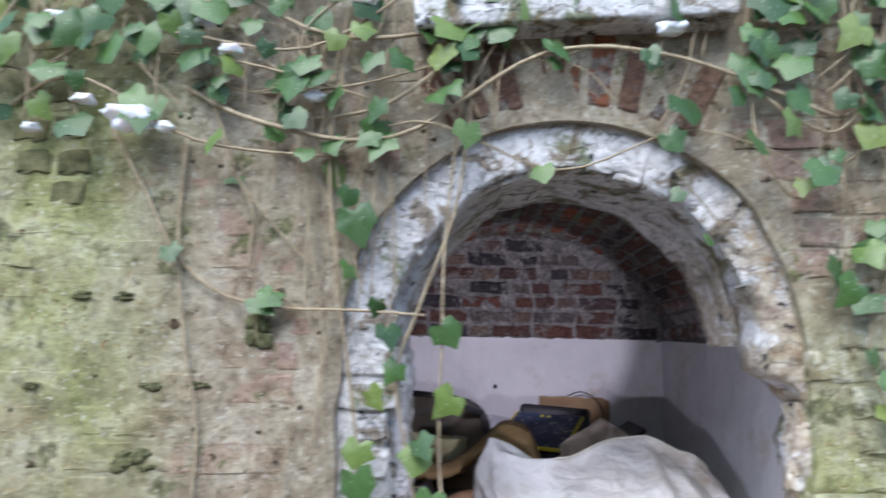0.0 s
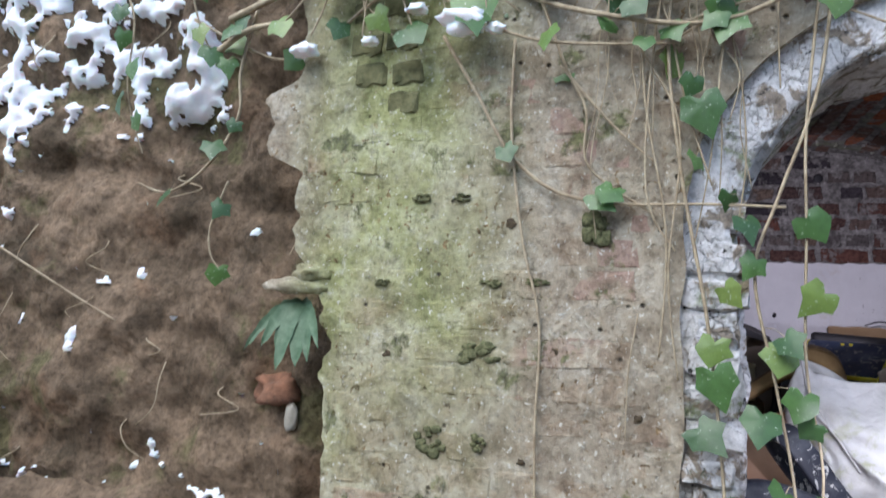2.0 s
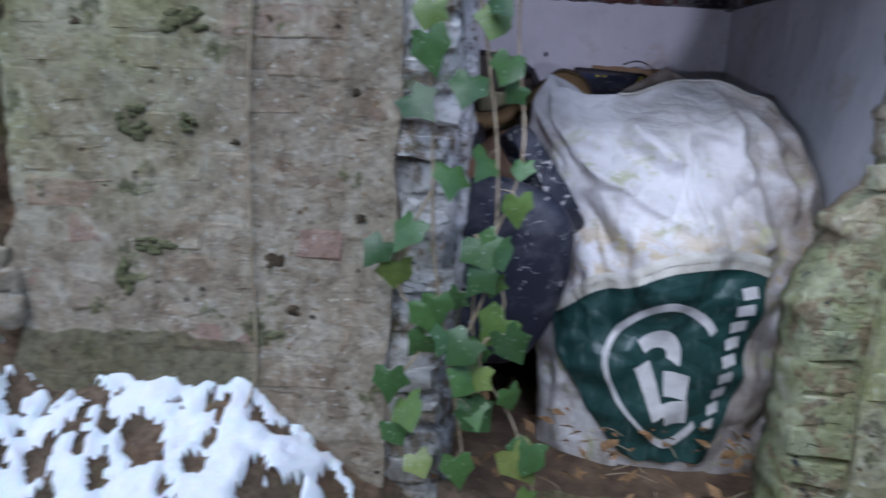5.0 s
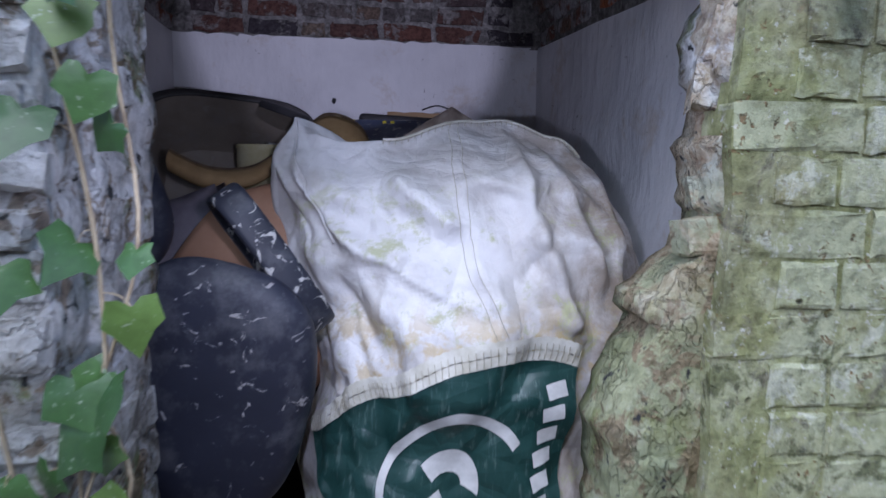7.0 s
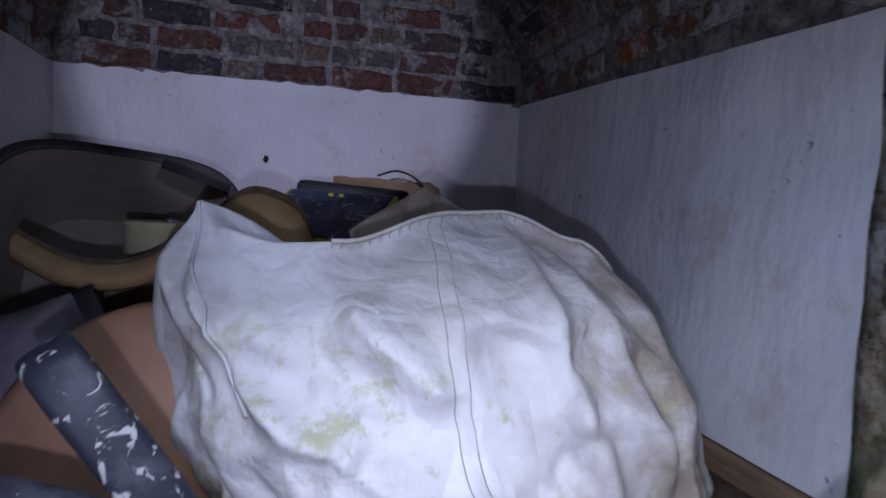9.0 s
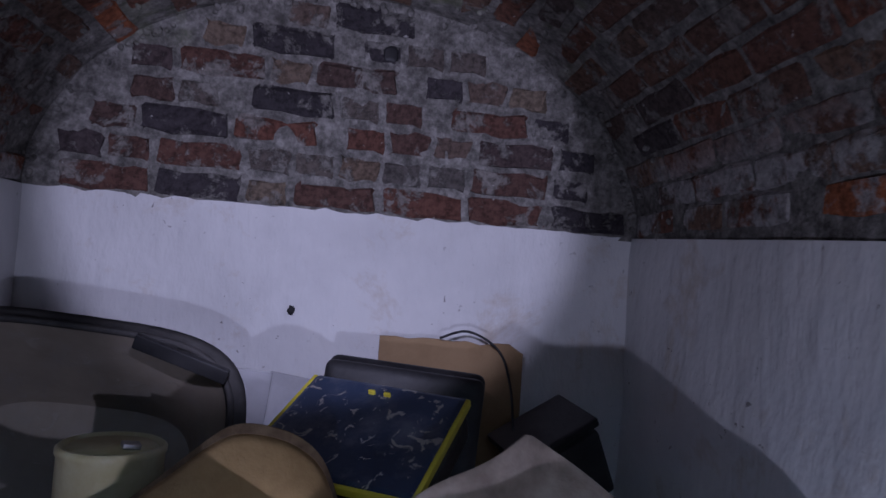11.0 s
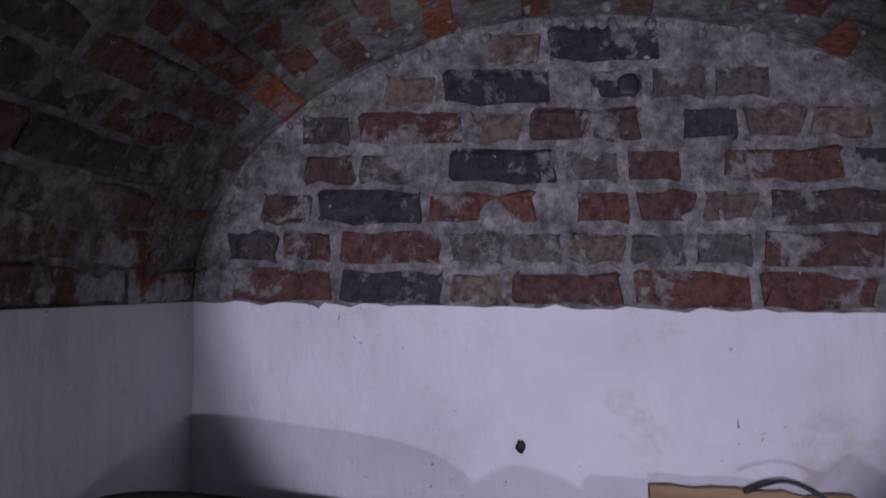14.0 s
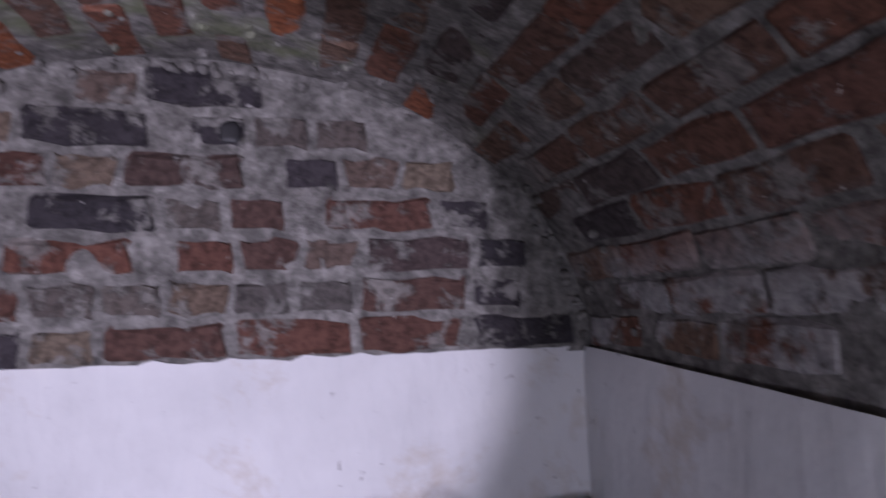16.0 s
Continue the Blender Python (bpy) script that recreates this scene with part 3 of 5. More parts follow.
def left_edge(z):
    """The broken left end of the front wall."""
    x = -1.135 - 0.10 * smooth01(0.85, 1.25, z) - 0.10 * smooth01(1.36, 1.44, z) * (1 - smooth01(1.58, 1.66, z))
    return x + wob(3.3, 0, z, 11, 0.045) + wob(9.1, 0, z, 31, 0.02)


def face_solid(x, z):
    hole = arch(x, z, 0.375, 0.575 + wob(x, 4, z, 6, 0.02), 1.2, 0.565)
    return min(hole, x - left_edge(z))


def inner_hole(x, z):
    return arch(x, z, 0.39, 0.465 + wob(x, 9, z, 7, 0.025) + wob(x, 2, z, 23, 0.012), 1.2, 0.45)


def ring_solid(x, z):
    """The outer half of the reveal, whose right jamb is partly broken away."""
    hole = inner_hole(x, z)
    if x > 0.4:
        rag = wob(2, 5, z, 9, 0.05) + wob(2, 8, z, 25, 0.035)
        broken = 0.86 + 0.09 * smooth01(0.5, 0.66, z) * (1 - smooth01(1.03, 1.16, z)) + rag
        if z < 0.50 + rag:
            broken = 0.80 + 0.3 * rag + 0.6 * max(0.0, z - 0.36)
        hole = x - broken if z < 1.15 else min(hole, x - broken + (z - 1.15) * 2)
    return hole


def deep_solid(x, z):
    """The inner half of the reveal; behind the broken jamb it is gone."""
    if x > 0.4 and z < 1.26:
        rag = wob(6, 5, z, 9, 0.05)
        low = 1.03 + rag if z < 0.42 + rag else 1.20
        return min(x - low, 9) if z < 1.16 else max(x - low, (z - 1.2) * 1.0 if x > 0.86 else -1)
    return inner_hole(x - (0.028 if x < 0.2 else 0.0), z)


def bank_top(x):
    """Height of the earth at the foot of the wall and along the bank."""
    return -0.28 + 0.33 * (1 - smooth01(-0.62, 0.02, x)) + 0.34 * (1 - smooth01(-1.75, -1.0, x))


def ground_z(x, y):
    b = bank_top(x) - 0.62 * max(0.0, 1.60 - y)
    base = FLOOR - 0.02
    k = 0.06
    h = max(k - abs(b - base), 0) / k
    z = max(b, base) + h * h * k / 4
    near = 1.0 if max(abs(x), abs(y)) < 6 else 0.0
    return z + near * (wob(x, y, 0, 2.5, 0.06) + wob(x, y, 2, 7, 0.04) + wob(x, y, 5, 18, 0.016))


# ---------------- ground, bank, hill ----------------
gx = [-200, -60, -20, -9, -6] + [-4.2 + 0.05 * i for i in range(145)] + [5, 9, 20, 60, 200]
gy = [-200, -60, -20, -8, -4] + [-2.5 + 0.05 * i for i in range(83)]
bm = bmesh.new()
gv = [[bm.verts.new((x, y, ground_z(x, y))) for x in gx] for y in gy]
for j in range(len(gy) - 1):
    for i in range(len(gx) - 1):
        bm.faces.new((gv[j][i], gv[j][i + 1], gv[j + 1][i + 1], gv[j + 1][i]))
part("ground", bm, M_EARTH, None, "bare brown earth with leaf litter, sloping up to the wall", category="ground", kind="structure")


def bank_y(x, z):
    ledge = 0.05 * smooth01(1.35, 1.45, z + wob(x, 1, 3, 1.5, 0.2))
    return 1.63 + 0.10 * smooth01(0.4, 2.2, z) - ledge + wob(x, 0, z, 1.6, 0.09) + wob(x, 5, z, 5, 0.06) + wob(x, 9, z, 13, 0.022) + wob(x * 1.6, 2, z * 0.8, 37, 0.012)


def bank_fn(u, v):
    x, z = (-6 + u * 11.2 if u < 0.25 else -3.2 + (u - 0.25) * 2.934), -0.2 + v * 2.7
    return (x, bank_y(x, z), z)


part("earth_bank", grid_mesh(bank_fn, 200, 170), M_EARTH, None, "steep cut face of damp brown earth with roots", category="earth bank", kind="structure")


def hill_fn(u, v):
    x, y = -40 + u * 80, 1.62 + v * 60
    return (x, y, 2.44 + 0.06 * v * 60 + wob(x, y, 0, 0.2, 0.4) * v)


part("hill", grid_mesh(hill_fn, 60, 30), M_EARTH, None, "wooded slope of earth over the vault", category="hill", kind="structure")
part("far_bank", grid_mesh(lambda u, v: (2.2 + u * 38, 1.6 + wob(u * 38, 0, v, 1, 0.2), -0.4 + v * 3.2), 60, 12), M_EARTH, None, "earth bank beyond the wall", category="earth bank", kind="structure")
part("far_bank", grid_mesh(lambda u, v: (-40 + u * 34.3, 1.62 + wob(u * 38, 0, v, 1, 0.2), -0.4 + v * 3.2), 60, 12), M_EARTH, None, "earth bank beyond the chamber", category="earth bank", kind="structure")

# unseen bank, added so that less low sky light reaches the chamber
part("bank_opposite", grid_mesh(lambda u, v: (-12 + u * 24, -2.6 - v * 1.4 + wob(u * 24, 0, v, 1, 0.3), -0.5 + v * 3.6), 70, 14), M_EARTH, None, "unseen earth bank added behind the camera to block low sky light", category="earth bank", kind="structure")

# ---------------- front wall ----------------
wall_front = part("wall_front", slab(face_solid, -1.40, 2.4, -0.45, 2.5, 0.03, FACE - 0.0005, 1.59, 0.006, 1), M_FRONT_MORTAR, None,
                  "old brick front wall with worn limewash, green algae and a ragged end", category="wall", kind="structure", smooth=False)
arch_ring = part("arch_ring", slab(ring_solid, -0.75, 1.75, -0.45, 2.3, 0.022, RING_Y, 1.68, 0.014, 3), M_RING, None,
                 "arched rubble reveal under flaking whitewash, broken jamb", category="arch", kind="structure")

part("arch_ring", slab(deep_solid, -0.75, 1.75, -0.45, 2.3, 0.022, 1.66, INSIDE, 0.014, 6), M_RING, None,
     "whitewashed inner depth of the arched reveal", category="arch", kind="structure")

# ---------------- chamber ----------------
T = 0.12
part("wall_left", grid_mesh(lambda u, v: (LEFT + wob(0, u * 1.6, v * 1.6, 3, 0.012), INSIDE - 0.02 + u * (BACK - INSIDE + 0.04), FLOOR + v * (SPRING - FLOOR)), 40, 40), M_WASH, None,
     "whitewashed plaster side wall of the chamber", category="wall", kind="structure")
part("wall_right", grid_mesh(lambda u, v: (RIGHT + wob(4, u * 1.6, v * 1.6, 3, 0.012), INSIDE - 0.02 + u * (BACK - INSIDE + 0.04), 0.455 + v * (SPRING - 0.07 * (1 - u) - 0.455)), 40, 30), M_WASH, None,
     "whitewashed plaster side wall with brush ridges", category="wall", kind="structure")
part("wall_right_base", box(T, BACK - INSIDE, 0.455 - FLOOR, 0, (RIGHT + T / 2 + 0.004, (BACK + INSIDE) / 2, (0.455 + FLOOR) / 2)), M_FLOOR, None,
     "bare brown rubble below the plaster", category="wall", kind="structure", smooth=False)
part("wall_right_band", box(0.03, BACK - INSIDE, 0.16, 0, (RIGHT + 0.026, (BACK + INSIDE) / 2, 1.215)), M_MORTAR, None, "mortar band above the plaster", category="wall", kind="structure", smooth=False)
part("wall_back", grid_mesh(lambda u, v: (LEFT - 0.02 + u * (RIGHT - LEFT + 0.04), BACK + wob(u * 1.6, 0, v * 1.6, 3, 0.010), FLOOR + v * (SPRING - FLOOR) + (wob(u * 1.6, 7, 0, 22, 0.012) if v > 0.99 else 0)), 60, 40), M_WASH, None,
     "whitewashed plaster end wall with dark specks", category="wall", kind="structure")
part("floor", grid_mesh(lambda u, v: (LEFT - 0.1 + u * 1.8, FACE - 0.1 + v * 2.3, FLOOR + wob(u * 2, v * 2, 0, 6, 0.02)), 50, 60), M_FLOOR, None,
     "dirt and rubble floor of the chamber", category="floor", kind="structure")


def vault_at(a, out=0.0):
    """A point of the vault's section; a from 0 (right) to pi (left)."""
    return MID + (0.7825 + out) * math.cos(a), SPRING + (CROWN - SPRING + out) * math.sin(a)


def vault_fn(u, v):
    a = math.pi * u
    x, z = vault_at(a, 0.009 + wob(u * 2.4, v * 1.7, 0, 7, 0.010))
    return (x, INSIDE - 0.02 + v * (BACK + 0.06 - INSIDE), z)


vault = part("ceiling", grid_mesh(vault_fn, 90, 60), M_MORTAR, None, "barrel vault of old bricks in grey lime mortar", category="ceiling", kind="structure")
part("vault_cover", grid_mesh(lambda u, v: (vault_at(math.pi * u, 0.1)[0], INSIDE + v * (BACK + 0.2 - INSIDE), vault_at(math.pi * u, 0.1)[1]), 40, 4), M_MORTAR, None,
     "outer shell of the vault", category="ceiling", kind="structure")
tympanum = part("wall_back_gable", grid_mesh(lambda u, v: (LEFT - 0.05 + u * 1.665, BACK + 0.006 + wob(u * 1.6, 3, v * 0.6, 8, 0.009), SPRING - 0.01 + v * 0.6), 80, 34), M_MORTAR, None,
                "gable of old bricks smeared with lime mortar", category="wall", kind="structure")
for x0, x1, y0, y1, nm in ((LEFT - T - 0.005, LEFT - 0.02, INSIDE, BACK + 0.2, "wall_left_core"), (RIGHT + 0.15, RIGHT + 0.25, INSIDE, BACK + 0.2, "wall_right_core"), (LEFT - T, RIGHT + T, BACK + 0.05, BACK + 0.2, "wall_back_core")):
    part(nm, box(x1 - x0, y1 - y0, 2.3, 0, ((x0 + x1) / 2, (y0 + y1) / 2, FLOOR + 1.1)), M_MORTAR, None, "rubble core behind the plaster", category="wall", kind="structure", smooth=False)

# ---------------- bulk bag ----------------
BAG_Z = FLOOR - 0.015


def lerp_table(rows, v):
    for (a, p), (b, q) in zip(rows, rows[1:]):
        if v <= b:
            t = smooth01(a, b, v)
            return p + (q - p) * t
    return rows[-1][1]


def fold_list():
    """Long creases of the cloth: from and to, round the bag and up it, with height and half-width."""
    rf = random.Random(31)
    folds = [(-0.52, 0.985, -0.30, 0.917, 0.022, 0.06), (-0.30, 0.917, -0.12, 0.795, 0.042, 0.06),
             (0.0, 0.95, -0.07, 0.75, 0.012, 0.03), (-0.07, 0.75, 0.0, 0.60, 0.012, 0.03),
             (0.30, 1.0, 0.25, 0.90, 0.030, 0.05), (0.25, 0.90, 0.19, 0.80, 0.032, 0.05), (0.19, 0.80, 0.25, 0.70, 0.028, 0.05), (0.25, 0.70, 0.36, 0.60, 0.030, 0.05),
             (-1.15, 1.0, -0.84, 0.85, 0.018, 0.03), (-0.84, 0.82, -0.50, 0.75, 0.024, 0.05), (-0.40, 0.78, -0.60, 0.64, 0.016, 0.03),
             (0.45, 0.96, 0.52, 0.70, 0.026, 0.06), (0.80, 0.97, 0.70, 0.60, 0.026, 0.07), (0.05, 0.955, 0.25, 0.935, 0.014, 0.03), (0.0, 0.88, 0.22, 0.84, 0.014, 0.03)]
    for k in range(26):
        a, b = rf.uniform(-1.5, 1.7), rf.uniform(0.42, 1.0)
        folds.append((a, b, a + rf.uniform(-0.4, 0.5), b - rf.uniform(0.06, 0.26), rf.uniform(0.005, 0.012) * rf.choice((1, 1, -1)), rf.uniform(0.015, 0.04)))
    return folds


def crumple_list():
    """Straight creases that break the cloth into flat facets: direction, spacing, phase and height."""
    rf = random.Random(8)
    return [(math.cos(a), math.sin(a), p, rf.random(), p * 0.058) for a, p in ((rf.uniform(0, 3.14), rf.uniform(0.10, 0.40)) for k in range(12))]


FOLDS = fold_list()
CRUMPLE = crumple_list()
BAG_TOP = [(-3.15, 0.62), (-1.9, 0.68), (-1.45, 0.75), (-1.27, 0.86), (-1.05, 0.815), (-0.64, 0.795), (-0.35, 0.80), (0.10, 0.862), (0.33, 0.868), (0.65, 0.82), (0.99, 0.745), (1.3, 0.66), (1.8, 0.56), (3.15, 0.62)]


def bag_surface(th, v, out=0.0):
    """The slumped bag: th round it from the front (0), v from the foot (0) over the rim (1) to the sunken top (1.4)."""
    w = min(v, 1.0)
    left = lerp_table([(0, 0.27), (0.3, 0.25), (0.5, 0.28), (0.62, 0.27), (0.75, 0.215), (0.9, 0.15), (1, 0.19)], w)
    right = lerp_table([(0, 1.08), (0.3, 1.15), (0.6, 1.172), (0.85, 1.165), (0.93, 1.14), (1, 1.09)], w)
    front = lerp_table([(0, 2.05), (0.3, 2.03), (0.55, 2.01), (0.75, 2.07), (0.86, 2.16), (1, 2.34)], w)
    rear = lerp_table([(0, 2.55), (0.5, 2.72), (1, 2.68)], w)
    cx, cy, rx, ry = (left + right) / 2, (front + rear) / 2, (right - left) / 2, (rear - front) / 2
    s, c = math.sin(th), -math.cos(th)
    ux, uy = math.copysign(abs(s) ** 0.9, s), math.copysign(abs(c) ** 0.78, c)
    z = BAG_Z + (lerp_table(BAG_TOP, th) - BAG_Z) * (w ** 0.95)
    x, y = cx + rx * ux, cy + ry * uy + 0.15 * math.exp(-((th - 0.27) / 0.36) ** 2) * smooth01(0.86, 1, w)
    if v > 1:
        k = (v - 1) / 0.4
        x, y = x + (cx + 0.05 - x) * k, y + (cy + 0.10 - y) * k
        z = z + 0.012 * math.sin(min(k * 9, 3.14)) - 0.24 * k
    # long folds
    p = Vector((th * 0.5, v * 1.25))
    warp = noise.noise_vector(Vector((p.x * 3, p.y * 3, 2.0))) * 0.03
    cr = 0.0
    for a, b, c2, d2, hh, ww in FOLDS:
        px, py, qx, qy = a * 0.5, b * 1.25, c2 * 0.5, d2 * 1.25
        ex, ey = qx - px, qy - py
        mx, my = p.x + warp.x * 0.4 - px, p.y + warp.y * 0.4 - py
        t = (mx * ex + my * ey) / (ex * ex + ey * ey)
        if -0.15 < t < 1.15:
            dist = abs(mx * ey - my * ex) / math.hypot(ex, ey)
            if dist < ww:
                fade = smooth01(-0.15, 0.15, t) * (1 - smooth01(0.85, 1.15, t))
                cr += 1.5 * hh * fade * (1 - dist / ww) ** 1.5
    # facets between straight creases
    for k, (ca, sa, gap, phase, high) in enumerate(CRUMPLE):
        m = (((p.x + warp.x) * ca + (p.y + warp.y) * sa) / gap + phase) % 1.0
        mask = smooth01(-0.12, 0.25, noise.noise(Vector((p.x * 4 + k * 7, p.y * 4, k * 3.0))))
        cr += high * mask * (abs(m - 0.5) * 2 - 0.5)
    # a stuffed lump low on the front
    r = math.hypot((th + 0.23) / 0.34, (v - 0.60) / 0.185)
    cr += 0.024 * (1 - smooth01(0.70, 1.0, r))
    g = noise.noise(Vector((x * 6 - z * 4, y * 6, z * 5)))
    foot = 0.35 + 0.65 * smooth01(0, 0.15, v)
    d = foot * (0.008 * g + cr) * (1 - 0.6 * smooth01(1.0, 1.1, v)) * (0.45 + 0.55 * (1 - smooth01(0.9, 1.0, v))) + out
    nrm = Vector((ux / max(rx, 0.05), uy / max(ry, 0.05), 0.9 if v > 0.9 else 0.35 * w)).normalized()
    return Vector((x, y, z)) + nrm * d


bag = thing("bulk_bag", 0.62, 2.35, BAG_Z, "slumped grubby white builders bag with a dark green printed flap", "bulk bag")
INV = Matrix.Translation((-0.62, -2.35, -BAG_Z))


def on_bag(th, v, out=0.0):
    return INV @ bag_surface(th, v, out)


part("sack", grid_mesh(lambda u, v: on_bag(-math.pi + 2 * math.pi * u, v * 1.399), 300, 170, True), M_BAG, bag, "crumpled white woven cloth with algae stains")


def hem_v(th):
    return lerp_table([(-1.3, 0.375), (-0.6, 0.51), (-0.19, 0.565), (0.14, 0.56), (0.5, 0.53)], th)


def flap_fn(u, v, lift=0.0):
    top, foot = -1.2 + 1.56 * u, -0.26 + 0.52 * u
    hem = hem_v(top)
    k = 0.04 + (hem - 0.04) * v
    return on_bag(foot + (top - foot) * v ** 0.8, k, 0.020 + 0.008 * math.sin(u * 17 + v * 3) * (1 - v) + 0.004 * math.sin(v * 21 + u * 5) + lift)


flap = part("flap", grid_mesh(flap_fn, 70, 50), M_BAGGREEN, bag, "dark green printed flap")


def ribbon(path_fn, half, n, material, name, label, wave=0.0):
    """A narrow printed or sewn band: path_fn(t) gives (u, v) on the flap."""
    bm = bmesh.new()
    rows = []
    for i in range(n + 1):
        u, v = path_fn(i / n)
        u2, v2 = path_fn(min(i / n + 0.01, 1.01))
        du, dv = u2 - u, v2 - v
        k = max(math.hypot(du, dv * 0.7), 1e-6)
        nu, nv = -dv * 0.7 / k, du / k
        h = half * (1 + wave * math.sin(i * 2.1))
        rows.append([bm.verts.new(flap_fn(u + q * nu * h, v + q * nv * h * 1.3, 0.0045)) for q in (1, 0.33, -0.33, -1)])
    for a, b in zip(rows, rows[1:]):
        for q in range(3):
            bm.faces.new((a[q], a[q + 1], b[q + 1], b[q]))
    return part(name, bm, material, flap, label)


ribbon(lambda t: (0.55 + 0.30 * math.cos(0.6 + t * 4.9), 0.45 + 0.36 * math.sin(0.6 + t * 4.9)), 0.017, 90, M_WHITEINK, "printed_ring", "white printed ring")
ribbon(lambda t: (0.54 + 0.10 * math.cos(2.2 - t * 2.6), 0.54 + 0.10 * math.sin(2.2 - t * 2.6)), 0.035, 20, M_WHITEINK, "printed_shape", "white printed leaf shape")
ribbon(lambda t: (0.47 + 0.04 * t, 0.53 - 0.30 * t), 0.045, 12, M_WHITEINK, "printed_shape", "white printed shape")
ribbon(lambda t: (0.57 + 0.13 * t, 0.40 - 0.03 * t), 0.05, 12, M_WHITEINK, "printed_shape", "white printed shape")
ribbon(lambda t: (0.55 + 0.15 * t, 0.24 + 0.01 * t), 0.045, 12, M_WHITEINK, "printed_shape", "white printed shape")
for k in range(9):
    ribbon(lambda t, k=k: (0.835 + 0.006 * k + 0.075 * t, 0.18 + 0.084 * k + 0.03 * t), 0.021, 6, M_WHITEINK, "printed_bar", "white bar of lettering")
ribbon(lambda t: (t, 0.985), 0.014, 120, M_HEM, "hem", "stitched white hem", 0.05)
ribbon(lambda t: (t, 1.030), 0.018, 120, M_HEM, "hem_tape", "folded white hem tape", 0.1)
for k in range(52):
    u = (k + 0.5) / 52
    bm, _ = tube([flap_fn(u, 0.972, 0.007), flap_fn(u + 0.003, 1.0, 0.009), flap_fn(u + 0.005, 1.03, 0.007)], 0.0013, 4)
    part("stitch", bm, M_STITCH, flap)
# lower white skirts beside the flap, with bars of dark print
for t0, t1, nm in ((-1.45, -0.35, "skirt"), (0.30, 1.10, "skirt")):
    part(nm, grid_mesh(lambda u, v, t0=t0, t1=t1: on_bag(t0 + (t1 - t0) * u, 0.0 + v * 0.36, 0.006 + 0.006 * (1 - v) ** 2 + 0.004 * math.sin(u * 15 + v * 6)), 30, 26), M_BAG, bag, "loose white skirt of the bag")
for k in range(5):
    bm = grid_mesh(lambda u, v, k=k: on_bag(0.74 + 0.30 * u, 0.06 + 0.055 * k + 0.028 * v + 0.03 * u, 0.022), 14, 2)
    part("printed_bar", bm, M_DARKINK, bag, "dark bar of unreadable print")


def dense_pairs(pairs):
    return [(a[0] + (b[0] - a[0]) * k / 4, a[1] + (b[1] - a[1]) * k / 4) for a, b in zip(pairs, pairs[1:]) for k in range(4)] + [pairs[-1]]


def seam_line(pairs, name, material, radius, label):
    bm, _ = tube([on_bag(th, v, 0.004) for th, v in dense_pairs(pairs)], radius, 5)
    part(name, bm, material, bag, label)


seam_line([(0.02, 0.985), (0.0, 0.93), (-0.03, 0.86), (-0.07, 0.78), (-0.06, 0.70), (-0.02, 0.62), (0.02, 0.57)], "seam", M_STITCH, 0.0009, "double stitched seam")
seam_line([(-0.02, 0.985), (-0.04, 0.93), (-0.07, 0.86), (-0.11, 0.78), (-0.10, 0.70), (-0.06, 0.62), (-0.02, 0.57)], "seam", M_STITCH, 0.0009, "double stitched seam")
seam_line([(-1.22, 1.0), (-1.05, 0.95), (-0.88, 0.90), (-0.84, 0.84), (-0.82, 0.78)], "seam", M_BAG, 0.004, "folded corner seam")
seam_line([(-0.40 + 0.16 * i, 1.0) for i in range(9)], "rim_seam", M_HEM, 0.0045, "rolled rim")
for i in range(34):
    th = -0.40 + 1.28 * i / 33
    bm, _ = tube([on_bag(th, 0.988, 0.006), on_bag(th + 0.006, 0.996, 0.010), on_bag(th + 0.010, 1.012, 0.010)], 0.0013, 4)
    part("stitch", bm, M_STITCH, bag)


def flap_back(u, v):
    """A grubby corner of the bag's back edge, standing up behind the crest."""
    x = 0.50 + 0.36 * u
    peak = 0.80 + 0.12 * max(0.0, 1 - abs(u - 0.48) / 0.5) ** 0.9
    z = 0.62 + (peak - 0.62) * v
    return INV @ Vector((x + 0.01 * math.sin(v * 9), 2.64 + 0.03 * v + 0.015 * math.sin(u * 14), z))


rear = part("rear_flap", grid_mesh(flap_back, 36, 14), M_FLAPBACK, bag, "grubby brown back corner of the bag")
rear.modifiers.new("thick", "SOLIDIFY").thickness = 0.004

# ---------------- broken office chair ----------------
chair = thing("office_chair", 0.05, 2.10, FLOOR, "overturned office chair with paint-spattered navy cushions and a loop armrest", "chair")
CH = Matrix.Translation((-0.05, -2.10, -FLOOR))


def cushion(cx, cy, cz, w, h, d, rot, sag=0.02):
    """A padded rounded cushion, broad in its own x and z, domed towards -y."""
    m = CH @ pose(cx, cy, cz, *rot)

    def fn(u, v):
        a = 2 * math.pi * u
        k = math.sin(math.pi * v)
        r = abs(k) ** 0.35
        x = math.copysign(abs(math.cos(a)) ** 0.72, math.cos(a)) * w / 2 * r
        z = math.copysign(abs(math.sin(a)) ** 0.72, math.sin(a)) * h / 2 * r
        y = -math.cos(math.pi * v) * d / 2 + sag * (x * x / (w * w) + z * z / (h * h))
        return m @ Vector((x + wob(x, y, z, 9, 0.004), y, z))

    return grid_mesh(fn, 56, 26, True)


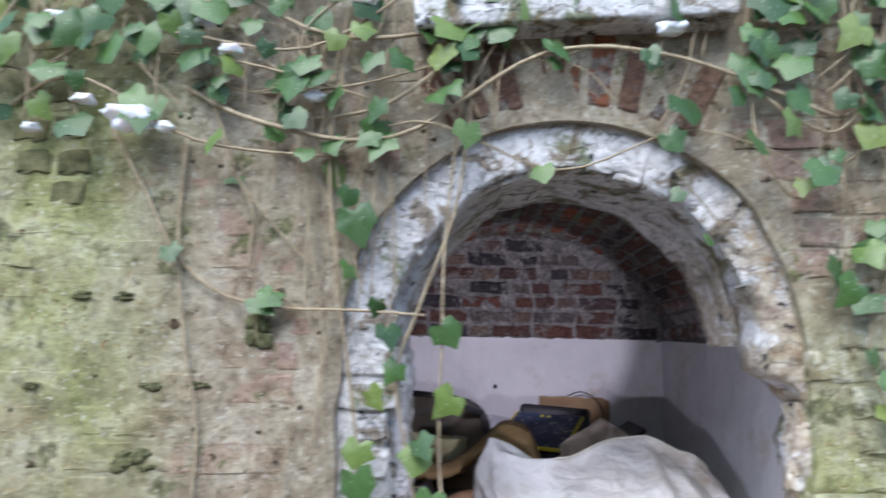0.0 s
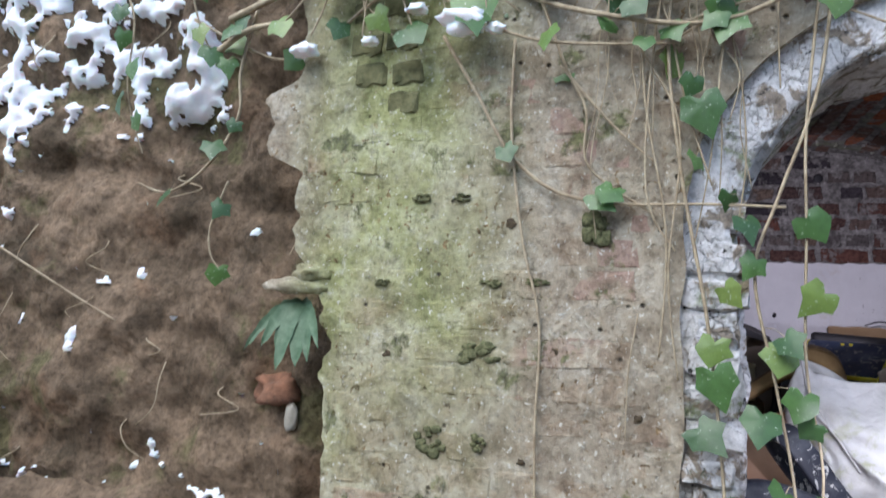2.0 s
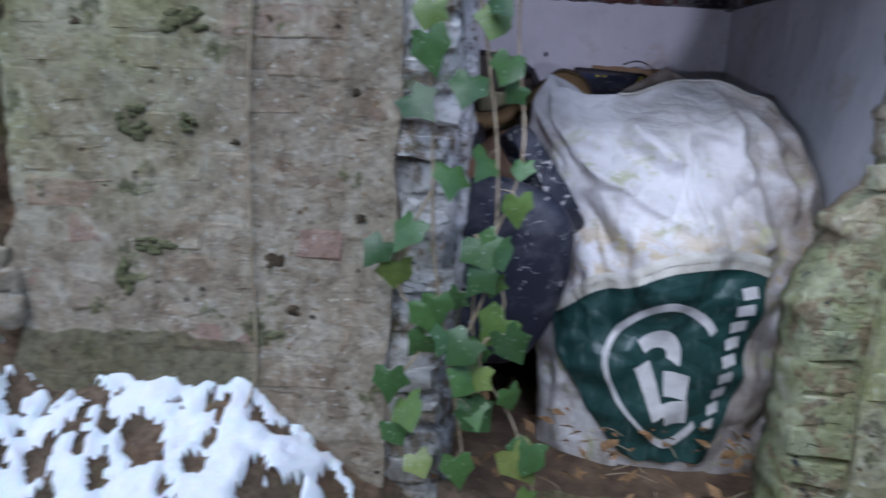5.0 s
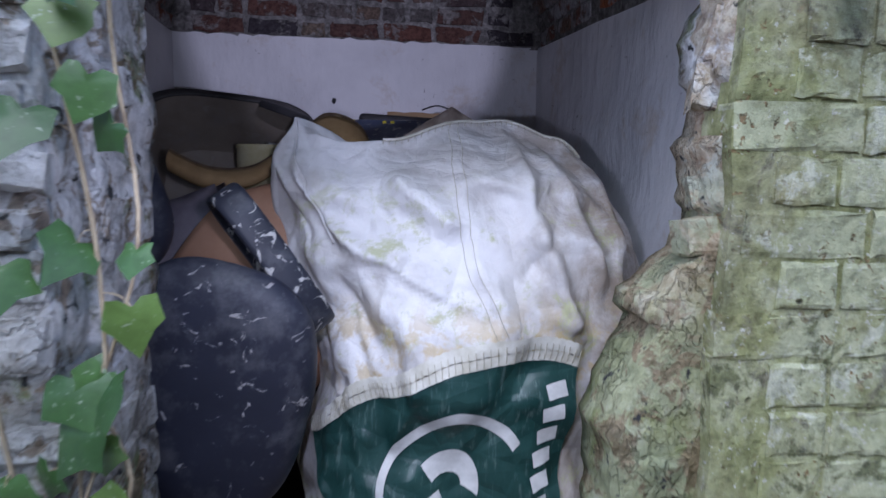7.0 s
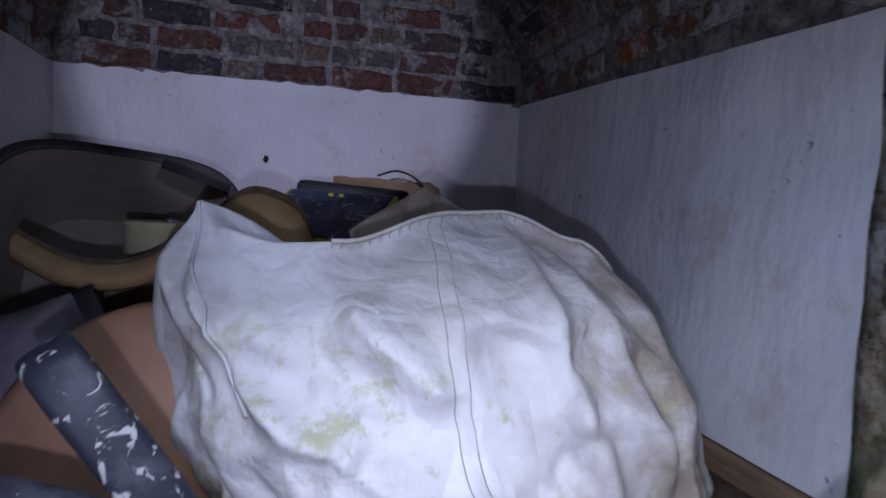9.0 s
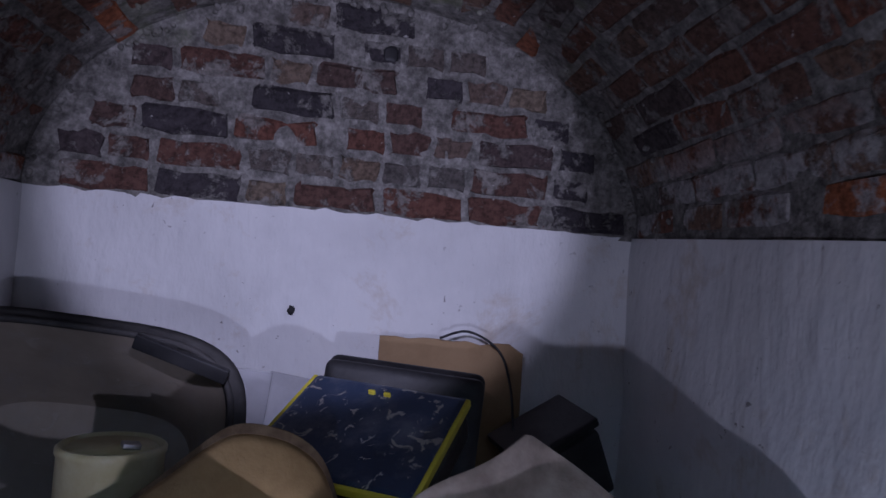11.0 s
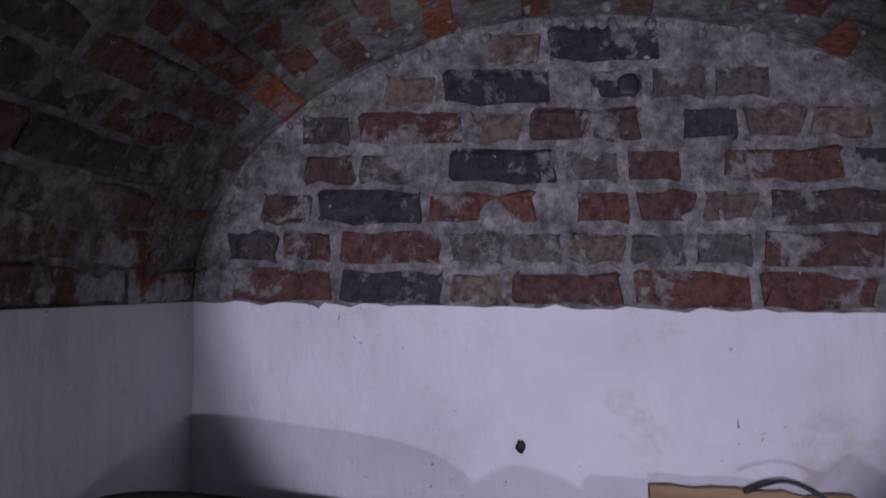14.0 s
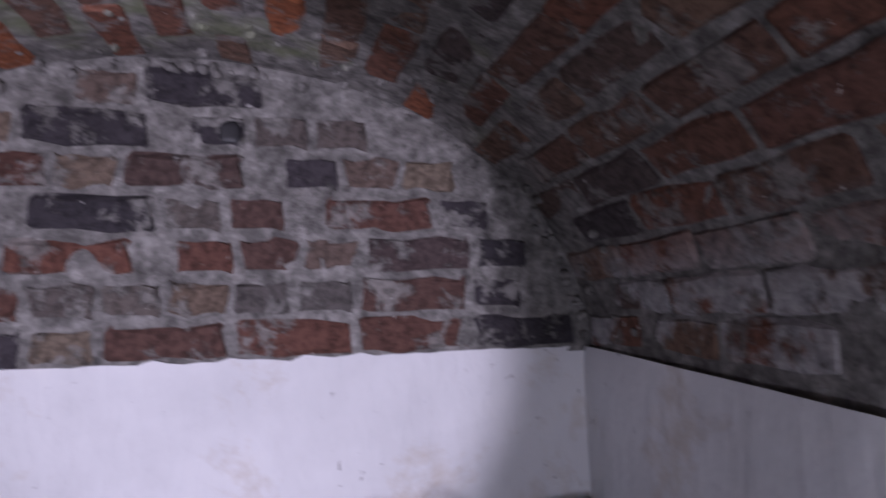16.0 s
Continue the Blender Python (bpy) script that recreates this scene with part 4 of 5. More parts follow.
part("seat", cushion(0.05, 2.02, 0.22, 0.46, 0.62, 0.12, (8, 14, -6)), M_NAVY, chair, "navy seat cushion splashed with pale paint")
part("backrest", cushion(-0.29, 2.24, 0.60, 0.42, 0.40, 0.10, (4, -20, 10)), M_NAVY, chair, "navy back cushion")
seatboard = grid_mesh(lambda u, v: (0.25 * (2 * u - 1) * (1 - 0.25 * abs(2 * v - 1) ** 4), 0.05 * (2 * u - 1) ** 2 + 0.03 * (2 * v - 1) ** 2, 0.35 * (2 * v - 1) * (1 - 0.18 * abs(2 * u - 1) ** 4)), 24, 24)
bmesh.ops.transform(seatboard, matrix=CH @ pose(0.105, 2.29, 0.335, -10, 32, -4), verts=seatboard.verts[:])
shell = part("seat_board", seatboard, M_TAN, chair, "tan moulded plywood shell")
shell.modifiers.new("thick", "SOLIDIFY").thickness = 0.014


def arm_fn(u, v):
    """The flat band of the armrest, a long closed loop."""
    a = 2 * math.pi * u
    L, W = 0.180, 0.066
    cxl = math.copysign(abs(math.cos(a)) ** 0.55, math.cos(a)) * L
    czl = math.copysign(abs(math.sin(a)) ** 0.75, math.sin(a)) * W * (1.0 - 0.25 * math.cos(a))
    b = 2 * math.pi * v
    n = Vector((math.cos(a) * W, 0, math.sin(a) * L)).normalized()
    t = 0.012 if math.sin(a) < 0.2 else 0.017
    p = Vector((cxl, 0, czl)) + n * t * math.copysign(abs(math.cos(b)) ** 0.5, math.cos(b)) + Vector((0, 0.036 * math.copysign(abs(math.sin(b)) ** 0.5, math.sin(b)), 0))
    return p


ax = Vector((0.590, 0, -0.8074))
ay = Vector((-0.770, -0.300, -0.5627)).normalized()
ARM = Matrix.Translation((0.190, 2.06, 0.515)) @ Matrix((ax, ay, ax.cross(ay))).transposed().to_4x4()
armrest = grid_mesh(lambda u, v: CH @ ARM @ arm_fn(u, v), 60, 14, True)
part("armrest", armrest, M_BAR, chair, "black loop armrest flecked with cream paint")

# ---------------- clutter behind the bag ----------------
crate = thing("storage_crate", 0.35, 3.18, FLOOR, "dark wooden crate under the heap of clutter", "crate")
part("crate_body", box(1.30, 0.72, 1.00, 0.01, (0, -0.05, 0.5)), M_BLACK, crate, smooth=False)

tub = thing("rubber_tub", -0.085, 3.24, 0.55, "large dusty black tub tipped on its side against the wall", "tub")


def tub_fn(u, v, w=0.60, h=0.47, d=0.30, lip=0.0):
    a = 2 * math.pi * u
    k = 1 - 0.22 * v
    x = math.copysign(abs(math.cos(a)) ** 0.55, math.cos(a)) * (w / 2 + lip) * k
    z = math.copysign(abs(math.sin(a)) ** 0.55, math.sin(a)) * (h / 2 + lip) * k
    return Vector((x, v * d, z))


TM = pose(0, -0.16, 0.205, -30, 5, 6)
part("tub_wall", grid_mesh(lambda u, v: TM @ tub_fn(u, v, lip=0.012), 64, 8, True), M_RUBBER, tub, "black outer wall")
part("tub_lining", grid_mesh(lambda u, v: TM @ tub_fn(u, v), 64, 8, True), M_TUB, tub, "dusty brown inside")
part("tub_base", grid_mesh(lambda u, v: TM @ (Vector((tub_fn(u, 1.0).x * v, 0.300 + 0.02 * (1 - v * v), tub_fn(u, 1.0).z * v))), 64, 6, True), M_TUB, tub, "dusty brown bottom")
rim_pts = [TM @ tub_fn(i / 40, 0, lip=0.008) for i in range(41)]
bm, _ = tube(rim_pts, 0.007, 8)
part("tub_rim", bm, M_RUBBER, tub, "black rolled rim")
lip = part("tub_lip", grid_mesh(lambda u, v: TM @ (tub_fn(u, 0, lip=0.004 + 0.034 * v) + Vector((0, 0.012 * v, 0))), 64, 3, True), M_RUBBER, tub, "broad dusty grey lip")
lip.modifiers.new("thick", "SOLIDIFY").thickness = 0.005

sack = thing("plastic_sack", -0.14, 2.60, FLOOR - 0.01, "crumpled lilac-grey plastic sack slumped beside the white bag", "sack")
own = lump(0.40, 0.26, 1.02, 17.3, 0.35)
for v in own.verts:
    v.co.z += 0.51
    v.co.x += wob(v.co.x, v.co.y, v.co.z, 11, 0.03)
part("sack_body", own, plain("lilac_plastic", (0.10, 0.085, 0.095), (0.20, 0.17, 0.19), 7, 0.45, 0.5, 30), sack)

slat = thing("plastic_offcut", 0.118, 3.165, 0.58, "long black plastic offcut leaning on the tub", "offcut")
part("offcut_body", box(0.19, 0.014, 0.030, 0.003, (0.0, 0.0, 0.340), (12, 18, -4)), M_BLACK, slat, smooth=False)

sheet = thing("plastic_sheet", 0.205, 3.40, 0.58, "milky clear plastic sheet standing among the clutter", "plastic sheet")
part("sheet_body", box(0.105, 0.004, 0.29, 0.001, (0.0, 0.0, 0.145), (-6, 6, 8)), M_CLEAR, sheet, smooth=False)
sheet2 = thing("white_card", 0.30, 3.45, 0.58, "pale grey card standing behind the clear sheet", "card")
part("card_body", box(0.12, 0.006, 0.275, 0.001, (0.0, 0.0, 0.137), (-5, 9, 4)), plain("pale_card", (0.34, 0.34, 0.36), (0.44, 0.44, 0.46), 9, 0.7, 0.2), sheet2, smooth=False)

tool_case = thing("tool_case", 0.50, 3.03, 0.58, "dusty blue plastic case with a yellow edge, propped on the clutter", "case")
CM = pose(-0.036, -0.01, 0.246, 27, 1, -28)
case_lid = part("case_lid", box(0.32, 0.27, 0.030, 0.010, (0, 0, 0)), M_BLUE, tool_case, "dusty blue lid", smooth=False)
part("case_body", box(0.32, 0.27, 0.06, 0.010, (0, 0, -0.05)), M_BLACK, tool_case, "black lower half", smooth=False)
for sx, w, d, y in ((-0.162, 0.010, 0.27, 0), (0.162, 0.010, 0.27, 0), (0, 0.32, 0.010, -0.137)):
    part("yellow_edge", box(w, d, 0.016, 0.003, (sx, y, 0.004)), M_YELLOW, tool_case, "yellow plastic edge", smooth=False)
for sx in (-0.02, 0.012):
    part("latch", box(0.014, 0.006, 0.010, 0.002, (sx, 0.10, 0.018)), M_YELLOW, case_lid, "small yellow catch", smooth=False)
for ch in tool_case.children:
    ch.matrix_basis = CM
blackcase = thing("black_case", 0.56, 3.20, 0.58, "black flat case standing behind the blue one", "case")
part("case_shell", box(0.34, 0.055, 0.36, 0.025, (-0.01, 0.03, 0.168), (-16, 3, -12), segments=4), M_BLACK, blackcase, "black back half")
part("case_front", box(0.335, 0.045, 0.355, 0.022, (-0.02, -0.025, 0.168), (-16, 3, -12), segments=4), M_BLACK, blackcase, "black front half")

board = thing("leaning_board", 0.70, 3.52, 0.58, "brown board with chipped top edge leaning on the end wall", "board")
bm = bmesh.new()
tops = [(-0.185 + 0.037 * i, 0.375 + wob(i * 0.7, 2, 3, 1.3, 0.012) - 0.02 * (i == 10)) for i in range(11)]
rowf = [bm.verts.new((x, -0.006, z)) for x, z in tops]
rowb = [bm.verts.new((x, 0.006, z)) for x, z in tops]
lowf = [bm.verts.new((x, -0.030, 0)) for x, z in tops]
lowb = [bm.verts.new((x, -0.018, 0)) for x, z in tops]
for a, b in ((rowf, lowf), (rowb, rowf), (lowb, rowb), (lowf, lowb)):
    for i in range(10):
        bm.faces.new((a[i], a[i + 1], b[i + 1], b[i]))
for k in (0, 10):
    bm.faces.new((rowf[k], rowb[k], lowb[k], lowf[k]))
part("board_panel", bm, M_CARD, board, smooth=False)
cable = thing("black_cable", 0.76, 3.44, 0.58, "thin black cable looped over the board", "cable")
bm, _ = tube([(-0.10, 0.03, 0.385), (-0.03, 0.035, 0.405), (0.04, 0.0, 0.37), (0.07, -0.02, 0.30), (0.08, -0.05, 0.2), (0.09, -0.06, 0.0)], 0.0035, 6)
part("cable_run", bm, M_BLACK, cable)

stool = thing("wooden_block", 0.05, 3.02, 0.565, "offcut of timber under the paint tin", "timber")
part("block_body", box(0.22, 0.18, 0.075, 0.004, (0, 0, 0.0375)), M_WOOD, stool, smooth=False)

tin = thing("paint_tin", 0.05, 3.02, 0.640, "cream paint tin with a pressed lid", "paint tin")


def lathe(profile, n=48):
    return grid_mesh(lambda u, v: (profile[min(int(v * (len(profile) - 1) + 0.5), len(profile) - 1)][0] * math.cos(6.28318 * u), profile[min(int(v * (len(profile) - 1) + 0.5), len(profile) - 1)][0] * math.sin(6.28318 * u), profile[min(int(v * (len(profile) - 1) + 0.5), len(profile) - 1)][1]), n, len(profile) - 1, True)


part("tin_body", lathe([(0.001, 0.0), (0.085, 0.0), (0.085, 0.135), (0.088, 0.14), (0.088, 0.148), (0.083, 0.152)]), M_CREAM, tin)
tin_lid = part("tin_lid", lathe([(0.083, 0.152), (0.079, 0.152), (0.077, 0.142), (0.072, 0.142), (0.070, 0.148), (0.001, 0.149)]), M_CREAM, tin, "pressed cream lid")
part("tin_scrap", box(0.03, 0.022, 0.010, 0.003, (0.035, -0.02, 0.155), (5, 8, 30)), M_STEEL, tin_lid, "scrap of foil on the lid")

felt = thing("ochre_pad", 0.20, 2.84, 0.60, "curled ochre felt pad slumped between bag and clutter", "pad")
PAD = [Vector(q) for q in ((-0.42, -0.01, 0.13), (-0.28, -0.05, 0.08), (-0.14, -0.08, 0.09), (0.0, -0.11, 0.19), (0.10, -0.10, 0.235), (0.20, -0.07, 0.19), (0.25, -0.04, 0.07))]


def pad_fn(u, v):
    k = min(u * 6, 5.999)
    a, t = PAD[int(k)], k - int(k)
    b = PAD[int(k) + 1]
    i = int(k)
    p0, p3 = PAD[max(i - 1, 0)], PAD[min(i + 2, 6)]
    mid = 0.5 * (2 * a + (b - p0) * t + (2 * p0 - 5 * a + 4 * b - p3) * t * t + (3 * a - p0 - 3 * b + p3) * t ** 3)
    return mid + Vector((0, 0.05, 0.12)) * (0.55 + 0.45 * smooth01(0.45, 0.65, u)) * (v - 0.5) + Vector((0, -0.03, 0)) * math.sin(v * 3.14) + Vector((0, wob(u * 2, v, 4, 2, 0.008), wob(u * 2, v * 0.3, 8, 2, 0.012)))


for nm, v0, v1, lab in (("pad_body", 0.0, 0.9, ""), ("rolled_edge", 0.9, 1.0, "paler rolled edge of the felt")):
    sheet = part(nm, grid_mesh(lambda u, v, v0=v0, v1=v1: pad_fn(u, v0 + (v1 - v0) * v), 90, 10), M_OCHRE if v0 == 0 else M_WOOD, felt, lab)
    sheet.modifiers.new("thick", "SOLIDIFY").thickness = 0.022 if v0 == 0 else 0.028

boxr = thing("black_box", 0.95, 3.38, 0.58, "tipped black plastic box beside the board", "box")
part("box_body", box(0.20, 0.15, 0.17, 0.012, (0.0, 0.0, 0.105), (10, -28, 12)), M_BLACK, boxr, smooth=False)
part("box_lid", box(0.215, 0.165, 0.022, 0.006, (-0.046, -0.018, 0.196), (10, -28, 12)), M_BLACK, boxr, "overhanging black lid", smooth=False)
scraper = thing("orange_tool", 0.86, 3.26, 0.58, "orange plastic tool handle among the clutter", "tool")
part("tool_handle", box(0.05, 0.03, 0.10, 0.01, (0, 0, 0.11), (0, -30, 0)), M_ORANGE, scraper)
part("tool_stem", box(0.02, 0.02, 0.10, 0.004, (0.01, 0, 0.05)), M_BLACK, scraper)

plank = thing("timber_strip", RIGHT - 0.012, 2.75, 0.43, "narrow timber strip along the foot of the plaster", "timber")
part("strip_body", box(0.022, 1.50, 0.045, 0.003), M_WOOD, plank, smooth=False)

# ---------------- snow ----------------
def snow_mask(x, y):
    n = noise.noise(Vector((x * 2.1, y * 2.1, 4.2))) * 0.35 + noise.noise(Vector((x * 9, y * 9, 1.2))) * 0.6 + noise.noise(Vector((x * 21, y * 21, 3))) * 0.6 + noise.noise(Vector((x * 43, y * 43, 6))) * 0.42
    holes = smooth01(0.12, 0.4, noise.noise(Vector((x * 14, y * 14, 9)))) * 0.6
    drift = smooth01(-1.45, -1.08, x) * (1 - smooth01(-0.34, -0.18, x + (1.5 - y) * 0.3))
    zone = 0.43 * drift - 0.15 - holes
    zone -= 1.2 * smooth01(-0.30, -0.12, x + (1.5 - y) * 0.35)
    zone -= (0.35 * smooth01(1.36, 1.5, y)) * (1 - drift) + 0.9 * smooth01(1.47, 1.55, y)
    zone += 0.06 * smooth01(-0.2, 0.9, 1.35 - y)
    return n + zone - smooth01(-2.3, -3.1, x) - smooth01(0.45, -0.25, y)


SX0, SY0, SS = -3.2, -0.3, 0.009
nxs, nys = 370, 218
bm = bmesh.new()
sv = {}


def snow_vert(i, j):
    if (i, j) not in sv:
        x, y = SX0 + i * SS, SY0 + j * SS
        m = snow_mask(x, y)
        lift = 0.034 * math.sqrt(min(max(m, 0), 0.35)) + wob(x, y, 1, 30, 0.008) if m > 0 else -0.004
        sv[(i, j)] = bm.verts.new((x, y, ground_z(x, y) + lift + 0.004))
    return sv[(i, j)]


for i in range(nxs):
    for j in range(nys):
        if snow_mask(SX0 + (i + 0.5) * SS, SY0 + (j + 0.5) * SS) > -0.02:
            bm.faces.new((snow_vert(i, j), snow_vert(i + 1, j), snow_vert(i + 1, j + 1), snow_vert(i, j + 1)))
part("snow_patches", bm, M_SNOW, None, "patchy thawing snow on the earth by the wall", category="snow", kind="stuff")

# ---------------- stones, brick stub, fern, ivy ----------------


for i, (x, y, z, w, d, h) in enumerate(((-1.165, 1.50, 0.30, 0.05, 0.06, 0.05), (-1.155, 1.50, 0.25, 0.07, 0.07, 0.07), (-1.16, 1.50, 0.18, 0.08, 0.08, 0.09), (-1.23, 1.53, 1.045, 0.16, 0.10, 0.045), (-1.19, 1.52, 1.085, 0.10, 0.08, 0.045))):
    st = thing("wall_stone", x, y, z, "loose pale stone wedged at the ragged end of the wall", "stone", "stones at the wall end")
    part("stone_body", lump(w, d, h, i * 3.7, 0.45), M_FRONT_MORTAR, st)

TUFTS = ((-0.82, 0.656, 0.10, 0.085), (-0.69, 0.657, 0.05, 0.045), (-0.70, 0.875, 0.12, 0.075), (-0.413, 1.204, 0.085, 0.10), (-0.79, 0.36, 0.11, 0.05), (-0.85, 0.28, 0.07, 0.10), (-0.55, 1.07, 0.06, 0.022), (-0.67, 1.065, 0.07, 0.026),
         (-0.87, 1.29, 0.06, 0.026), (-0.75, 1.29, 0.05, 0.024), (-0.97, 1.06, 0.05, 0.02))
for i, (x, z, w, h) in enumerate(TUFTS):
    tf = thing("moss_tuft", x, FACE - 0.004, z, "dark green moss tuft in a worn joint of the wall", "moss", "moss tufts on the wall")
    rm = random.Random(60 + i)
    own = bmesh.new()
    for k in range(12):
        r, g = math.sqrt(rm.random()) * 0.42, rm.uniform(0, 6.28)
        size = rm.uniform(0.16, 0.40)
        at = len(own.verts)
        bmesh.ops.create_icosphere(own, subdivisions=2, radius=0.5)
        own.verts.ensure_lookup_table()
        for v in own.verts[at:]:
            q = 1 + 0.7 * noise.noise(v.co * 4 + Vector((k * 3 + i, 0, 0)))
            v.co = Vector((r * math.cos(g) * w + v.co.x * size * w * q, v.co.y * 0.010 * q, r * math.sin(g) * h + v.co.z * size * h * q))
    part("tuft_body", own, M_MOSS, tf)
# pits are not hollowed: flat dark lumps paint their inner shade
for i, (x, z, w) in enumerate(((-0.5, 0.9, 0.018), (-0.484, 0.343, 0.034), (-0.36, 1.30, 0.024), (-0.62, 1.22, 0.02), (-0.30, 0.75, 0.016), (-0.44, 0.22, 0.022), (-0.90, 0.50, 0.016), (-0.28, 0.46, 0.018), (-0.95, 0.87, 0.018), (-0.58, 0.62, 0.014))):
    pt = thing("wall_pit", x, FACE - 0.001, z, "small pit worn into the wall face, its shade drawn by a flat dark lump", "pit", "pits in the wall")
    part("pit_body", lump(w * 1.1, 0.005, w * 0.9, 31.3 + i, 0.6), M_PIT, pt)

stub = thing("brick_stub", -1.35, 1.67, 0.735, "worn red brick sticking out of the earth bank", "brick")
part("stub_body", lump(0.13, 0.16, 0.085, 5.5, 0.6), plain("red_brick_stub", (0.12, 0.065, 0.042), (0.26, 0.125, 0.075), 30, 0.9, 1.0), stub)
chip = thing("pale_chip", -1.285, 1.60, 0.66, "small pale flint in the earth bank", "stone")
part("chip_body", lump(0.035, 0.03, 0.07, 8.5), M_STONE, chip)

fern = thing("fern", -1.235, 1.56, 1.00, "hart's tongue fern with drooping strap fronds, rooted in the wall", "fern")
for i in range(7):
    rf = random.Random(40 + i)
    a = -1.3 + 2.4 * i / 6 + rf.uniform(-0.1, 0.1)
    L, Wd, droop = rf.uniform(0.20, 0.30), rf.uniform(0.040, 0.055), rf.uniform(0.8, 1.25)

    def frond(u, v, a=a, L=L, Wd=Wd, droop=droop):
        s = v * L
        w = Wd * math.sin(math.pi * min(1.0, 0.10 + 0.90 * v)) ** 0.55 * (u - 0.5) * 2 * 0.6
        out = 0.6 * s * math.sin(min(1.6, droop * 1.3))
        return Vector((math.sin(a) * s * 0.45 + math.cos(a) * w, -0.02 - out * 0.55 - abs(u - 0.5) * 0.008, 0.03 * math.sin(v * 2.2) - s * 0.80 * math.cos(a * 0.6) * v ** 0.35 + math.sin(a) * w * 0.6 + 0.003 * math.sin(v * 30 + u * 4)))

    part("frond", grid_mesh(frond, 4, 14), M_FERN, fern)

for i in range(16):
    rf = random.Random(300 + i)
    x, z = rf.uniform(-2.6, -1.3), rf.uniform(0.3, 2.0)
    y = bank_y(x, z)
    root = thing("root", x, y, z, "thin dry root hanging from the earth bank", "root", "roots in the bank")
    L = rf.uniform(0.08, 0.3)
    bm, _ = tube([(0, 0.02, 0), (rf.uniform(-0.04, 0.04), -0.02, -L * 0.3), (rf.uniform(-0.08, 0.08), -0.03, -L * 0.7), (rf.uniform(-0.1, 0.1), -0.015, -L)], rf.uniform(0.0015, 0.004), 5, 0.5)
    part("root_strand", bm, M_STEM, root)


def ivy_leaf(seed):
    """A five-lobed leaf, stalk at the origin, tip towards -z, face to -y."""
    rl = random.Random(seed)
    out = [(0.0, 0.02), (0.20, 0.20), (0.44, 0.20), (0.49, -0.04), (0.60, -0.34), (0.36, -0.50), (0.0, -0.98), (-0.36, -0.50), (-0.60, -0.34), (-0.49, -0.04), (-0.44, 0.20), (-0.20, 0.20)]
    bm = bmesh.new()
    c = bm.verts.new((0, -0.03, -0.15))
    ring = []
    for k, (x, z) in enumerate(out):
        x2, z2 = x * rl.uniform(0.85, 1.15), z * rl.uniform(0.88, 1.12)
        ring.append(bm.verts.new((x2, 0.10 * abs(x2) ** 1.2 + rl.uniform(-0.05, 0.05) + (0.10 if k == 6 else 0), z2)))
    mids = [bm.verts.new((v.co.x * 0.5, v.co.y * 0.4 - 0.035 + 0.03 * (k % 2), (v.co.z - 0.15) * 0.5)) for k, v in enumerate(ring)]
    n = len(ring)
    for k in range(n):
        m = (k + 1) % n
        bm.faces.new((c, mids[k], mids[m]))
        bm.faces.new((mids[k], ring[k], ring[m], mids[m]))
    me = bpy.data.meshes.new("leaf")
    bm.to_mesh(me)
    bm.free()
    me.materials.append(M_LEAF)
    me.shade_smooth()
    return me


LEAVES = [ivy_leaf(s) for s in range(6)]


def add_leaf(plant, p, size, rl):
    ob = new("leaf", LEAVES[rl.randrange(6)])
    ob.parent = plant
    ob.matrix_basis = Matrix.Translation(p) @ Euler((radians(rl.uniform(-40, 12)), radians(rl.uniform(-45, 45)), radians(rl.uniform(-38, 38)))).to_matrix().to_4x4() @ Matrix.Scale(size, 4)
    return ob


def ivy(name_label, base, vines, seed):
    """One plant: each vine is (points, thickness, leaf spacing, leaf size, lowest leaf, highest leaf)."""
    plant = thing("ivy", *base, name_label, "ivy")
    inv = Matrix.Translation((-base[0], -base[1], -base[2]))
    rl = random.Random(seed)
    for pts, r, gap, size, lo, hi in vines:
        jog = [inv @ Vector((x + rl.uniform(-0.012, 0.012), y, z)) for x, y, z in pts]
        bm, dense = tube(jog, r * 1.35, 5, 0.4)
        part("stem", bm, M_STEM, plant)
        if not gap:
            continue
        run = rl.uniform(0, gap)
        for a, b in zip(dense, dense[1:]):
            run += (b - a).length
            if run > gap:
                run = rl.uniform(-0.3, 0.3) * gap
                z = b.z + base[2]
                if lo <= z <= hi:
                    off = Vector((rl.uniform(-0.05, 0.05), rl.uniform(-0.035, -0.008), rl.uniform(-0.02, 0.03)))
                    add_leaf(plant, b + off, size * rl.uniform(0.7, 1.2), rl)
                    st, _ = tube([b, b + off * 0.6 + Vector((0, 0, 0.008)), b + off], 0.0011, 4)
                    part("leaf_stalk", st, M_STEM, plant)
    return plant


